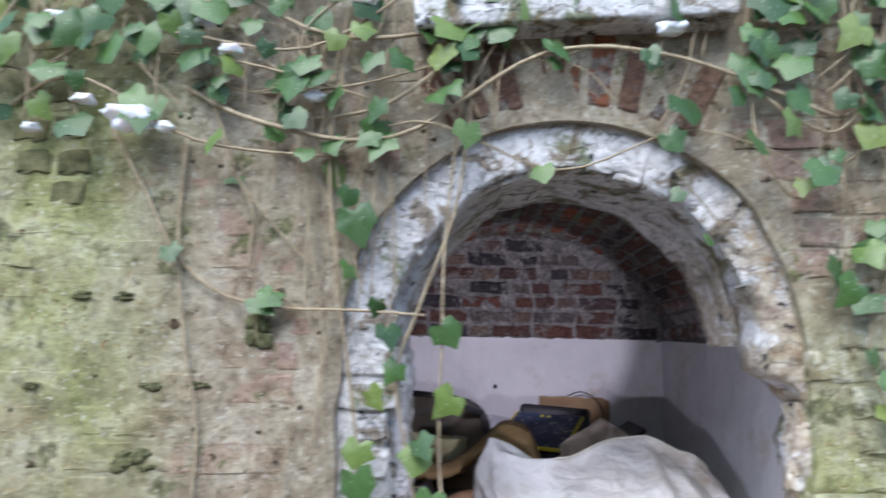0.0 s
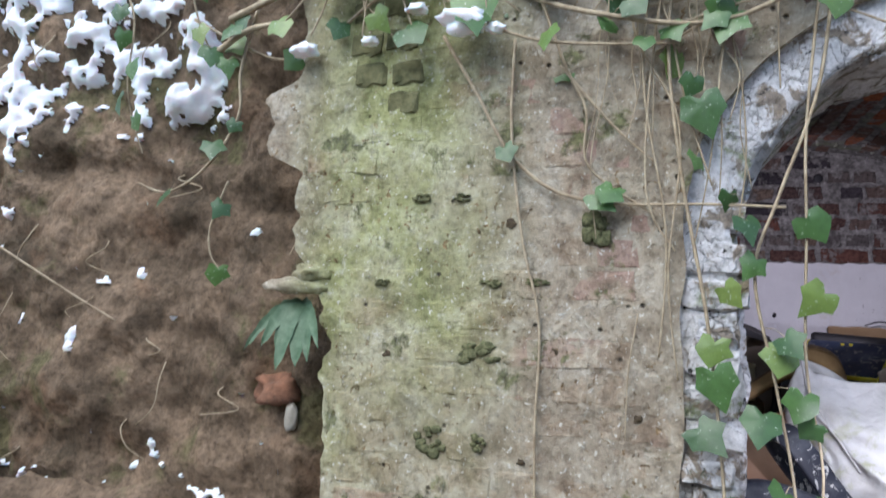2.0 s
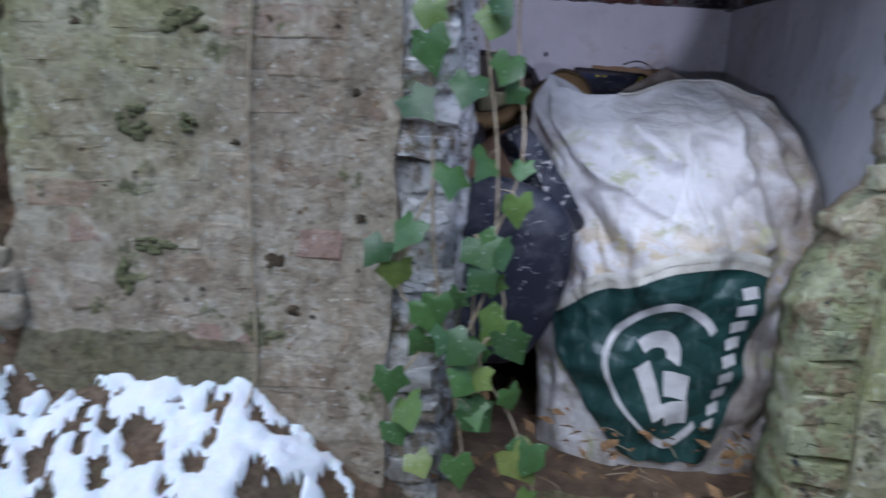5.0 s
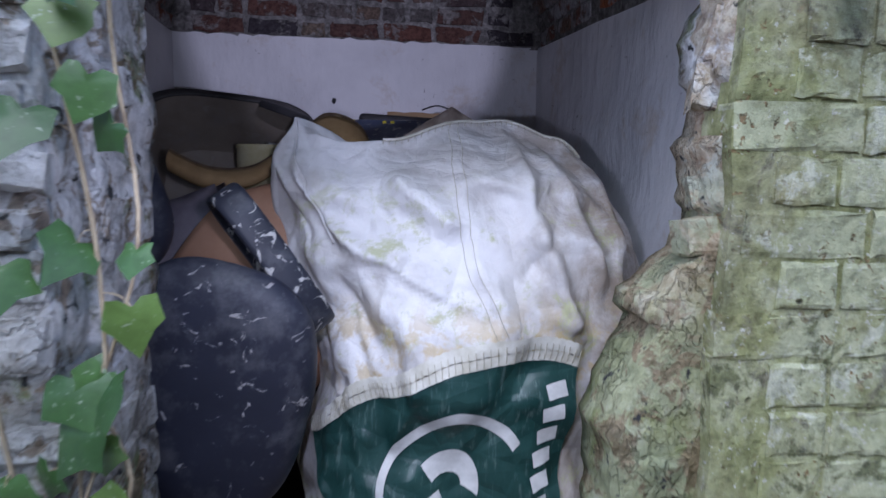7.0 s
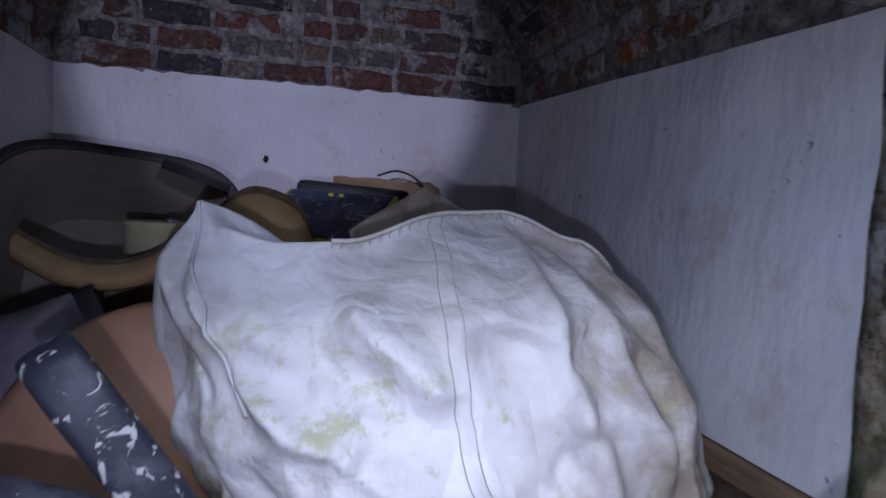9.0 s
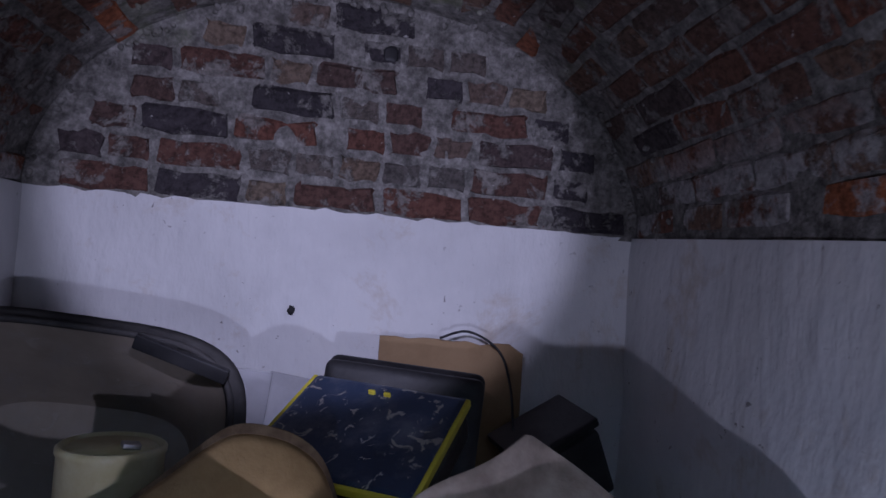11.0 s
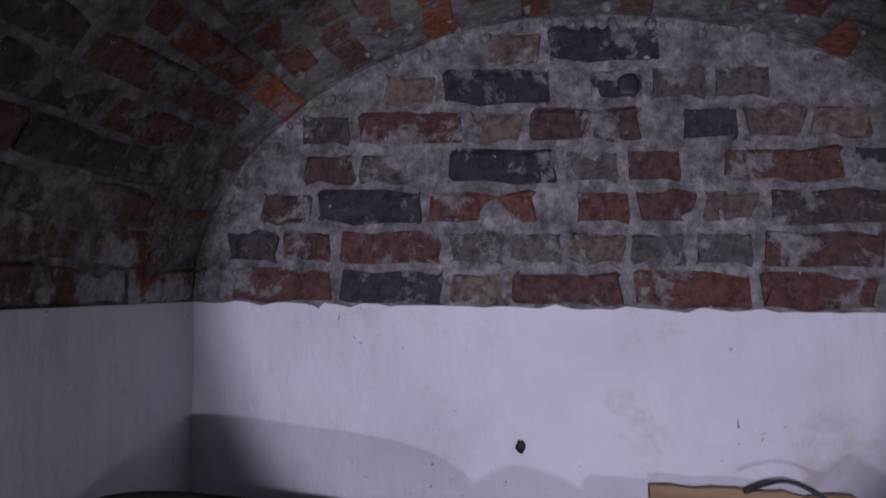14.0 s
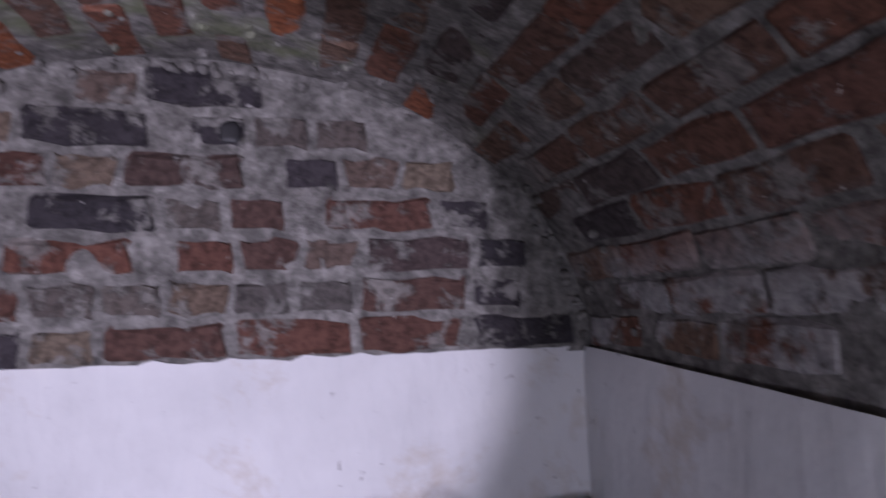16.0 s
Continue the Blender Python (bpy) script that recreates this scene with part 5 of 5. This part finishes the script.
Y = 1.465
ivy("glossy green ivy trailing down the jamb on bare stems", (-0.12, 1.47, 2.05), [
    ([(-0.18, Y, 2.05), (-0.24, Y, 1.70), (-0.22, Y, 1.35), (-0.15, 1.45, 1.0), (-0.12, 1.44, 0.7), (-0.10, 1.43, 0.4), (-0.04, 1.43, 0.15), (0.0, 1.43, -0.1)], 0.004, 0.10, 0.072, -0.2, 1.15),
    ([(0.12, Y, 1.95), (0.09, Y, 1.55), (0.0, 1.45, 1.28), (-0.06, 1.44, 1.1), (0.0, 1.44, 0.85), (0.04, 1.44, 0.6), (0.02, 1.43, 0.35), (-0.06, 1.43, 0.12)], 0.0035, 0.085, 0.074, -0.2, 1.25),
    ([(0.10, Y, 1.85), (0.05, 1.46, 1.45), (0.06, 1.45, 1.2), (0.05, 1.45, 0.9), (0.09, 1.44, 0.62), (0.0, 1.44, 0.3), (0.04, 1.44, 0.0)], 0.003, 0.12, 0.068, -0.2, 1.3),
    ([(-0.10, 1.45, 0.55), (-0.18, 1.44, 0.35), (-0.12, 1.43, 0.2), (-0.20, 1.43, 0.05), (-0.14, 1.43, -0.1)], 0.003, 0.06, 0.08, -0.3, 0.5),
    ([(-0.02, 1.45, 0.45), (0.08, 1.43, 0.30), (0.03, 1.42, 0.16), (0.12, 1.41, 0.02), (0.18, 1.40, -0.16)], 0.003, 0.06, 0.08, -0.3, 0.5),
    ([(-0.26, Y, 2.05), (-0.29, Y, 1.6), (-0.24, Y, 1.2), (-0.26, Y, 0.9)], 0.003, 0, 0, 0, 0),
    ([(-0.20, Y, 2.05), (-0.26, Y, 1.7), (-0.28, Y, 1.3), (-0.22, Y, 1.15)], 0.003, 0, 0, 0, 0),
    ([(-0.32, Y, 2.05), (-0.33, Y, 1.7), (-0.22, Y, 1.45), (-0.24, Y, 1.1), (-0.22, Y, 0.85)], 0.0028, 0, 0, 0, 0),
    ([(-0.36, Y, 2.0), (-0.25, Y, 1.75), (-0.20, Y, 1.5), (-0.14, 1.45, 1.3)], 0.0028, 0.2, 0.06, 1.2, 1.7),
], 11)
ivy("long bare ivy stems trailing over the limewashed brick wall", (-0.75, 1.48, 1.75), [
    ([(-0.81, 1.47, 1.72), (-0.72, 1.475, 1.56), (-0.63, 1.48, 1.40), (-0.50, 1.48, 1.30), (-0.34, 1.475, 1.265), (-0.16, 1.46, 1.26), (0.02, 1.45, 1.25)], 0.0042, 0.28, 0.06, 0.9, 1.6),
    ([(-0.62, 1.48, 1.70), (-0.635, 1.48, 1.50), (-0.62, 1.48, 1.34), (-0.585, 1.48, 1.16), (-0.54, 1.482, 0.96), (-0.535, 1.482, 0.7), (-0.54, 1.482, 0.4), (-0.53, 1.482, 0.05), (-0.56, 1.40, -0.06)], 0.0036, 0.9, 0.05, 0.1, 0.3),
    ([(-0.56, Y, 1.85), (-0.48, 1.475, 1.62), (-0.44, 1.48, 1.50), (-0.42, 1.48, 1.36), (-0.28, 1.48, 1.24)], 0.0036, 0.25, 0.06, 1.1, 1.45),
    ([(-0.50, 1.475, 1.62), (-0.36, 1.48, 1.46), (-0.26, 1.475, 1.36)], 0.003, 0, 0, 0, 0),
    ([(-0.30, 1.48, 1.0), (-0.33, 1.48, 0.86), (-0.32, 1.48, 0.7)], 0.0018, 0.2, 0.05, 0.6, 0.8),
], 12)
tops = []
rt = random.Random(77)
for k in range(9):
    z0 = 1.72 + 0.05 * k
    pts = [(-1.9 + 0.36 * j, 1.45 - rt.uniform(0, 0.03) + (0.10 if j < 2 else 0), z0 + rt.uniform(-0.15, 0.15)) for j in range(rt.randint(4, 9))]
    shift = rt.uniform(0, 1.2)
    tops.append(([(x + shift, y, z) for x, y, z in pts], rt.uniform(0.002, 0.006), 0.20, 0.068, 1.5, 2.4))
for k in range(84):
    x = rt.choice([rt.uniform(-0.6, -0.1), rt.uniform(-0.1, 0.3), rt.uniform(0.7, 1.35), rt.uniform(-1.3, -0.6), rt.uniform(0.8, 1.3)])
    drop, lean = rt.uniform(0.15, 0.55), rt.uniform(-0.25, 0.25)
    pts = [(x + lean * j / 4 + rt.uniform(-0.05, 0.05), 1.46 - rt.uniform(0, 0.03), 2.25 - drop * j / 4) for j in range(5)]
    tops.append((pts, rt.uniform(0.0014, 0.0036), rt.choice([0.16, 0.3, 0.5]), rt.uniform(0.060, 0.095), 1.55, 2.3))
for k in range(10):
    x, z = rt.uniform(-0.5, 1.2), rt.uniform(1.75, 2.1)
    r = rt.uniform(0.06, 0.16)
    pts = [(x + r * math.cos(0.9 * j + k), 1.45, z + r * 0.7 * math.sin(0.9 * j + k)) for j in range(5)]
    tops.append((pts, rt.uniform(0.0014, 0.0028), 0.4, 0.06, 1.55, 2.3))
hang = []
for k in range(22):
    x = rt.uniform(-0.5, 0.1) if k < 15 else rt.uniform(0.8, 1.3)
    z0, z1 = rt.uniform(1.95, 2.2), rt.uniform(1.15, 1.55)
    sway = rt.uniform(-0.14, 0.14)
    hang.append(([(x + sway * j / 5 + rt.uniform(-0.025, 0.025), 1.482 - rt.uniform(0, 0.03), z0 + (z1 - z0) * j / 5) for j in range(6)], rt.uniform(0.0012, 0.0028), rt.choice([0, 0, 0.35]), rt.uniform(0.05, 0.08), 1.2, 2.1))
ivy("bare pale ivy stems hanging in strands beside the arch", (-0.2, 1.48, 2.1), hang, 16)
ivy("ivy spread over the wall top, pale stems and green leaves", (0.0, 1.46, 2.2), tops, 13)
ivy("ivy with curling stems hanging beside the broken jamb", (1.05, 1.46, 2.1), [
    ([(0.85, 1.45, 2.1), (0.80, 1.44, 1.9), (0.88, 1.43, 1.78), (1.0, 1.44, 1.72), (1.1, 1.45, 1.78)], 0.004, 0.14, 0.06, 1.3, 2.1),
    ([(0.83, 1.45, 1.98), (0.84, 1.45, 1.72), (0.92, 1.46, 1.56), (1.02, 1.47, 1.62), (1.12, 1.46, 1.70)], 0.0035, 0.2, 0.055, 1.3, 2.1),
    ([(1.15, 1.45, 2.1), (1.10, 1.45, 1.85), (1.16, 1.46, 1.6), (1.10, 1.46, 1.35)], 0.003, 0.09, 0.075, 1.3, 2.1),
    ([(1.25, 1.45, 2.1), (1.22, 1.45, 1.8), (1.18, 1.46, 1.5), (1.08, 1.46, 1.2), (1.10, 1.46, 1.05)], 0.003, 0.08, 0.07, 1.0, 2.1),
    ([(0.62, 1.45, 1.62), (0.72, 1.46, 1.50), (0.78, 1.46, 1.42)], 0.002, 0.09, 0.045, 1.3, 1.6),
], 14)
ivy("ivy rooting over the earth bank, few leaves", (-1.6, 1.5, 2.0), [
    ([(-1.36, 1.52, 2.1), (-1.45, 1.52, 1.72), (-1.48, 1.53, 1.55), (-1.58, 1.54, 1.40), (-1.75, 1.56, 1.33), (-1.84, 1.56, 1.36)], 0.0045, 0.16, 0.06, 1.3, 2.1),
    ([(-1.52, 1.56, 1.36), (-1.57, 1.56, 1.22), (-1.56, 1.56, 1.12), (-1.50, 1.57, 1.06)], 0.003, 0.3, 0.055, 1.0, 1.3),
    ([(-1.50, 1.50, 1.84), (-1.35, 1.48, 1.88), (-1.22, 1.47, 1.90)], 0.009, 0.25, 0.06, 1.3, 2.1),
    ([(-1.55, 1.50, 1.74), (-1.42, 1.49, 1.80), (-1.28, 1.47, 1.80)], 0.008, 0.2, 0.06, 1.3, 2.1),
    ([(-2.0, 1.50, 2.1), (-1.85, 1.50, 1.9), (-1.88, 1.52, 1.65), (-1.82, 1.54, 1.45)], 0.003, 0.08, 0.065, 1.3, 2.1),
    ([(-1.65, 1.48, 2.15), (-1.62, 1.48, 1.95), (-1.58, 1.5, 1.78), (-1.50, 1.5, 1.70)], 0.003, 0.09, 0.065, 1.3, 2.1),
    ([(-2.3, 1.45, 1.15), (-2.05, 1.52, 1.0), (-1.9, 1.56, 0.92)], 0.003, 0, 0, 0, 0),
], 15)

# snow caught on the ivy and on the ledges of the bank
rs = random.Random(5)
for x, y, z, w in ((-0.74, 1.42, 1.735, 0.10), (-0.66, 1.43, 1.715, 0.045), (-0.88, 1.44, 1.79, 0.045), (-0.50, 1.43, 1.92, 0.05), (-0.28, 1.43, 1.80, 0.045), (-1.22, 1.46, 1.71, 0.06), (-0.58, 1.44, 2.0, 0.05), (-0.16, 1.43, 2.06, 0.06), (-1.02, 1.46, 1.72, 0.04), (0.62, 1.42, 1.98, 0.06), (-0.98, 1.45, 2.02, 0.05), (-1.30, 1.46, 1.98, 0.05)):
    sn = thing("snow_clump", x, y, z, "small clump of snow caught on ivy leaves", "snow", "snow clumps on the ivy")
    part("clump_body", lump(w, w * 0.7, w * 0.5, rs.uniform(0, 50), 0.5), M_SNOW, sn)


def ledge_mask(x, z):
    n = noise.noise(Vector((x * 5, 2, z * 7))) * 0.6 + noise.noise(Vector((x * 14, 5, z * 16))) * 0.6 + noise.noise(Vector((x * 36, 5, z * 36))) * 0.3
    zone = 0.12 * smooth01(-1.52, -1.72, x) * smooth01(1.40, 1.6, z) - 0.52 + 0.38 * smooth01(-1.5, -1.75, x) * smooth01(1.45, 1.65, z)
    low = 0.36 * (1 - smooth01(0.25, 0.75, z)) * smooth01(-1.2, -1.5, x)
    return n + zone + low


bm = bmesh.new()
lv = {}


def ledge_vert(i, j):
    if (i, j) not in lv:
        x, z = -3.2 + 0.0125 * i, 0.0 + 0.0125 * j
        m = ledge_mask(x, z)
        lift = 0.05 * math.sqrt(min(max(m, 0), 0.4)) if m > 0 else -0.012
        lv[(i, j)] = bm.verts.new((x, bank_y(x, z) - lift, z))
    return lv[(i, j)]


for i in range(150):
    for j in range(190):
        if ledge_mask(-3.2 + 0.0125 * (i + 0.5), 0.0125 * (j + 0.5)) > -0.02:
            bm.faces.new((ledge_vert(i, j), ledge_vert(i + 1, j), ledge_vert(i + 1, j + 1), ledge_vert(i, j + 1)))
part("snow_on_bank", bm, M_SNOW, None, "lumps of snow on ledges of the earth bank", category="snow", kind="stuff")

# dead leaves and twigs at the foot of the opening
bm = bmesh.new()
rd = random.Random(9)
for k in range(260):
    x, y = rd.uniform(-0.2, 1.0), rd.uniform(1.2, 2.1)
    z = max(ground_z(x, y), FLOOR) + rd.uniform(0.006, 0.03)
    s = rd.uniform(0.012, 0.035)
    m = pose(x, y, z, rd.uniform(-35, 35), rd.uniform(-35, 35), rd.uniform(0, 360))
    vs = [bm.verts.new(m @ Vector(c)) for c in ((-s, 0, 0), (-s * 0.2, -s * 0.5, s * 0.2), (s, 0, 0), (-s * 0.2, s * 0.5, s * 0.15))]
    bm.faces.new(vs)
part("leaf_litter", bm, M_DEADLEAF, None, "brown dead leaves on the dirt", category="leaf litter", kind="stuff")
for k in range(14):
    x, y = rd.uniform(0.1, 0.95), rd.uniform(1.5, 2.0)
    tw = thing("twig", x, y, max(ground_z(x, y), FLOOR) + 0.012, "thin dry straw-coloured twig on the dirt", "twig", "twigs on the floor")
    a, L = rd.uniform(0, 3.1), rd.uniform(0.06, 0.16)
    bm, _ = tube([(0, 0, 0), (math.cos(a) * L * 0.5, math.sin(a) * L * 0.5, 0.012), (math.cos(a + 0.2) * L, math.sin(a + 0.2) * L, 0.004)], 0.0016, 4)
    part("twig_strand", bm, M_STEM, tw)

ledge = thing("stone_ledge", 0.38, 1.47, 1.995, "pale limewashed stone ledge above the arch", "ledge")
part("ledge_body", box(0.82, 0.14, 0.11, 0.012, (0, 0, 0.055), (0, -3, 0)), M_RING, ledge)

# ---------------- bricks ----------------


def lay(parent, mesh, m):
    ob = new("brick", mesh)
    ob.parent = parent
    ob.matrix_basis = m
    return ob


rb = random.Random(21)
STRETCH = [brick_data(0.216, 0.075, 0.05, 100 + i, M_FRONT, 0.005, 0.0012) for i in range(5)]
HEAD = [brick_data(0.105, 0.075, 0.05, 120 + i, M_FRONT, 0.005, 0.0012) for i in range(5)]
HALF = [brick_data(0.060, 0.070, 0.05, 140 + i, M_FRONT, 0.008, 0.003) for i in range(3)]
course = 0
z = -0.03
while z < 2.2:
    x = -1.42 + (0.08 if course % 2 else 0.0) + rb.uniform(-0.02, 0.02)
    k = course
    while x < 1.36:
        long = (k % 2 == 0)
        w = 0.225 if long else 0.114
        cx = x + w / 2
        x += w
        k += 1
        soldier = abs(cx - 0.375) < 0.36 and z > 1.7
        if soldier:
            continue
        def fits(c, h):
            return min(face_solid(c + sx, z + sz) for sx in (-h, 0, h) for sz in (-0.03, 0.03))
        mesh = None
        if fits(cx, w / 2 - 0.012) > 0.0:
            mesh = rb.choice(STRETCH if long else HEAD)
        elif long and fits(cx - 0.055, 0.045) > 0:
            mesh, cx = rb.choice(HEAD), cx - 0.055
        elif long and fits(cx + 0.055, 0.045) > 0:
            mesh, cx = rb.choice(HEAD), cx + 0.055
        elif fits(cx, 0.02) > 0:
            mesh = rb.choice(HALF)
        if mesh and rb.random() > 0.03:
            lay(wall_front, mesh, pose(cx, FACE - (0.0055 if cx > 0.85 else 0.0008) + wob(cx, 3.1, z, 3, 0.007) + rb.uniform(-0.0012, 0.003), z, rb.uniform(-0.5, 0.5), rb.uniform(-0.6, 0.6), rb.uniform(-0.4, 0.4)))
    z += 0.084
    course += 1
ERODED = [brick_data(0.088, 0.062, 0.05, 170 + i, M_ERODED, 0.008, 0.004) for i in range(3)]
for cx, z in ((-1.03, 1.64), (-0.92, 1.64), (-1.045, 1.725), (-0.95, 1.83), (-0.94, 1.735), (-1.04, 1.82), (-0.93, 1.555)):
    lay(wall_front, rb.choice(ERODED), pose(cx, FACE - 0.006 + wob(cx, 3.1, z, 3, 0.007), z, 0, rb.uniform(-2, 2), 0))
SOLDIER = [brick_data(0.066, 0.20, 0.05, 160 + i, M_MIXED, 0.006) for i in range(4)]
for i in range(9):
    a = (i - 4) * 7.0
    r = 0.575 + 0.145
    lay(wall_front, rb.choice(SOLDIER), pose(0.375 + r * math.sin(radians(a)), FACE - 0.004 + rb.uniform(-0.004, 0.004), 1.2 + 0.565 / 0.575 * r * math.cos(radians(a)), 0, a, 0))

# rubble and brick of the reveal's face
STONES = [brick_data(0.118 + 0.012 * (i % 3), 0.066 + 0.010 * (i % 2), 0.06, 180 + i, M_RING, 0.011) for i in range(6)]
z = -0.36
while z < 1.17:
    if rb.random() < 0.75:
        lay(arch_ring, rb.choice(STONES), pose(-0.135 + rb.uniform(-0.015, 0.015), RING_Y - 0.012 + rb.uniform(-0.012, 0.010), z + rb.uniform(-0.008, 0.008), rb.uniform(-5, 5), rb.uniform(-7, 7), rb.uniform(-6, 6)) @ Matrix.Diagonal((rb.uniform(0.75, 1.05), 1, rb.uniform(0.75, 1.15), 1)))
    if z < 0.30:
        lay(arch_ring, rb.choice(STONES), pose(0.872 + rb.uniform(-0.006, 0.006), RING_Y - 0.010 + rb.uniform(-0.012, 0.006), z, rb.uniform(-3, 3), rb.uniform(-3, 3), rb.uniform(-4, 4)))
    z += 0.083
for i in range(19):
    a = 180 - (i + 0.5) * 180 / 19
    if a < 12:
        continue
    r = 0.520
    if rb.random() < 0.3:
        continue
    lay(arch_ring, rb.choice(STONES), pose(0.384 + r * math.cos(radians(a)), RING_Y + 0.002 + rb.uniform(-0.012, 0.006), 1.2 + 0.98 * r * math.sin(radians(a)), rb.uniform(-3, 3), -a + rb.uniform(-3, 3), rb.uniform(-3, 3)))
for j in range(3):
    z = -0.30 + 0.02 * j
    while z < 1.16:
        w, h = rb.uniform(0.85, 1.15), rb.uniform(0.9, 1.35)
        lay(arch_ring, rb.choice(STONES), pose(-0.046 - 0.022 * (j == 0) + rb.uniform(-0.006, 0.010), 1.64 + 0.128 * j + rb.uniform(-0.012, 0.012), z, rb.uniform(-4, 4), rb.uniform(-6, 6), 90 + rb.uniform(-6, 6)) @ Matrix.Diagonal((w, 1, h, 1)))
        z += 0.074 * h + 0.008
# broken brick ends where the right jamb was torn away
z = 0.56
while z < 1.16:
    lay(arch_ring, rb.choice(STONES[3:]), pose(1.0 + wob(2, 5, z, 9, 0.03) + rb.uniform(-0.03, 0.03), RING_Y + 0.01 + rb.uniform(-0.01, 0.03), z, rb.uniform(-8, 8), rb.uniform(-14, 14), rb.uniform(-20, 20)) @ Matrix.Diagonal((rb.uniform(0.7, 1.2), 1, rb.uniform(0.6, 1.25), 1)))
    z += 0.078

# gable bricks: each course is a start and a run of pieces, S long, H short, B bare mortar; r red, d dark, b buff
KINDS = {"r": M_RED, "d": M_DARK, "b": M_BUFF, "w": M_WASHED}
GABLE = {}
for kind, mat_ in KINDS.items():
    GABLE["S" + kind] = [brick_data(0.203, 0.060, 0.03, 200 + i, mat_, 0.011) for i in range(4)]
    GABLE["H" + kind] = [brick_data(0.098, 0.058, 0.03, 220 + i, mat_, 0.011) for i in range(4)]
COURSES = [(-0.424, "Hd Sr Sd Hb Sr Sr Sr Sd"), (-0.43, "Hb Hd Hr Sr Bb Bb Hb Bb Bb Sr Hd Hd"), (-0.36, "Hd Hr Sd Sr G Hr Hr Bb Sd Hd"), (-0.33, "Hd G Hr Bb G Sd Bb Hr G Sr Hd"), (-0.165, "Hd Sr Hb Sr G Hd Bb Hb"),
           (0.005, "Hb Sd G Hd Bb Bb Hd"), (0.21, "Bb Sd Hd")]
for row, (x, run) in enumerate(COURSES):
    z = SPRING + 0.036 + 0.0785 * row
    for piece in run.split():
        w = {"S": 0.227, "H": 0.115, "B": 0.115, "G": 0.06}[piece[0]]
        cx = x + w / 2
        x += w
        inside = ((abs(cx - MID) + w * 0.4) / 0.78) ** 2 + ((z + 0.03 - SPRING) / (CROWN - SPRING)) ** 2
        if piece[0] == "G" or inside > 1.0:
            continue
        if piece[0] == "B":
            piece = "Hw"
        lay(tympanum, rb.choice(GABLE[piece]), pose(cx, BACK - 0.002 + rb.uniform(-0.005, 0.003), z, rb.uniform(-1.5, 1.5), rb.uniform(-1.2, 1.2), rb.uniform(-1.5, 1.5)))
# no opening is cut: a flat black lump paints the hole's inner shade
hole = thing("putlog_hole", 0.486, BACK - 0.008, 1.685, "small hole in the gable brickwork, its dark inside drawn by a black lump", "hole")
part("hole_shade", lump(0.034, 0.006, 0.036, 3.3), M_BLACK, hole)

smudge = thing("dark_smudge", 0.287, BACK - 0.004, 1.0, "small dark cobweb smudge on the plaster", "smudge")
part("smudge_body", lump(0.012, 0.005, 0.016, 7.7, 0.9), M_BLACK, smudge)

bm = bmesh.new()
for k in range(190):
    a = rb.uniform(0.0, math.pi)
    x, z = vault_at(a, -rb.uniform(0.0, 0.02))
    r = rb.uniform(0.003, 0.010)
    at = len(bm.verts)
    bmesh.ops.create_icosphere(bm, subdivisions=2, radius=r)
    bm.verts.ensure_lookup_table()
    y = BACK - (rb.uniform(-0.004, 0.006) if rb.random() < 0.5 else rb.uniform(0, 0.22))
    if y < BACK - 0.01:
        x, z = vault_at(a, 0.004)
    for v in bm.verts[at:]:
        v.co = v.co * (1 + 0.8 * noise.noise(v.co * 60 + Vector((k * 2.0, 0, 0)))) + Vector((x, y, z))
part("trim", bm, M_MORTAR, None, "crumbling lime mortar along the joint of vault and gable", category="mortar", kind="structure", smooth=False)

# vault bricks, laid along the barrel
n_ring = 27
VB = [brick_data(0.212, 0.062, 0.04, 260 + i, M_MIXED, 0.006) for i in range(6)]
for i in range(n_ring):
    a = math.pi * (i + 0.5) / n_ring
    x, z = vault_at(a, 0.002)
    nx, nz = math.cos(a) / 0.7825, math.sin(a) / (CROWN - SPRING)
    k = math.hypot(nx, nz)
    inward = Vector((-nx / k, 0, -nz / k))
    along = Vector((0, 1, 0))
    up = inward.cross(along)
    rot = Matrix((along, -inward, up)).transposed().to_4x4()
    for j in range(8):
        y = BACK - 0.005 - 0.1125 - 0.225 * j - (0.1125 if i % 2 else 0)
        if y < INSIDE - 0.05:
            continue
        lay(vault, rb.choice(VB), Matrix.Translation(Vector((x, y, z)) - inward * rb.uniform(-0.003, 0.005)) @ rot @ pose(0, 0, 0, rb.uniform(-2, 2), rb.uniform(-1.5, 1.5), rb.uniform(-2, 2)))
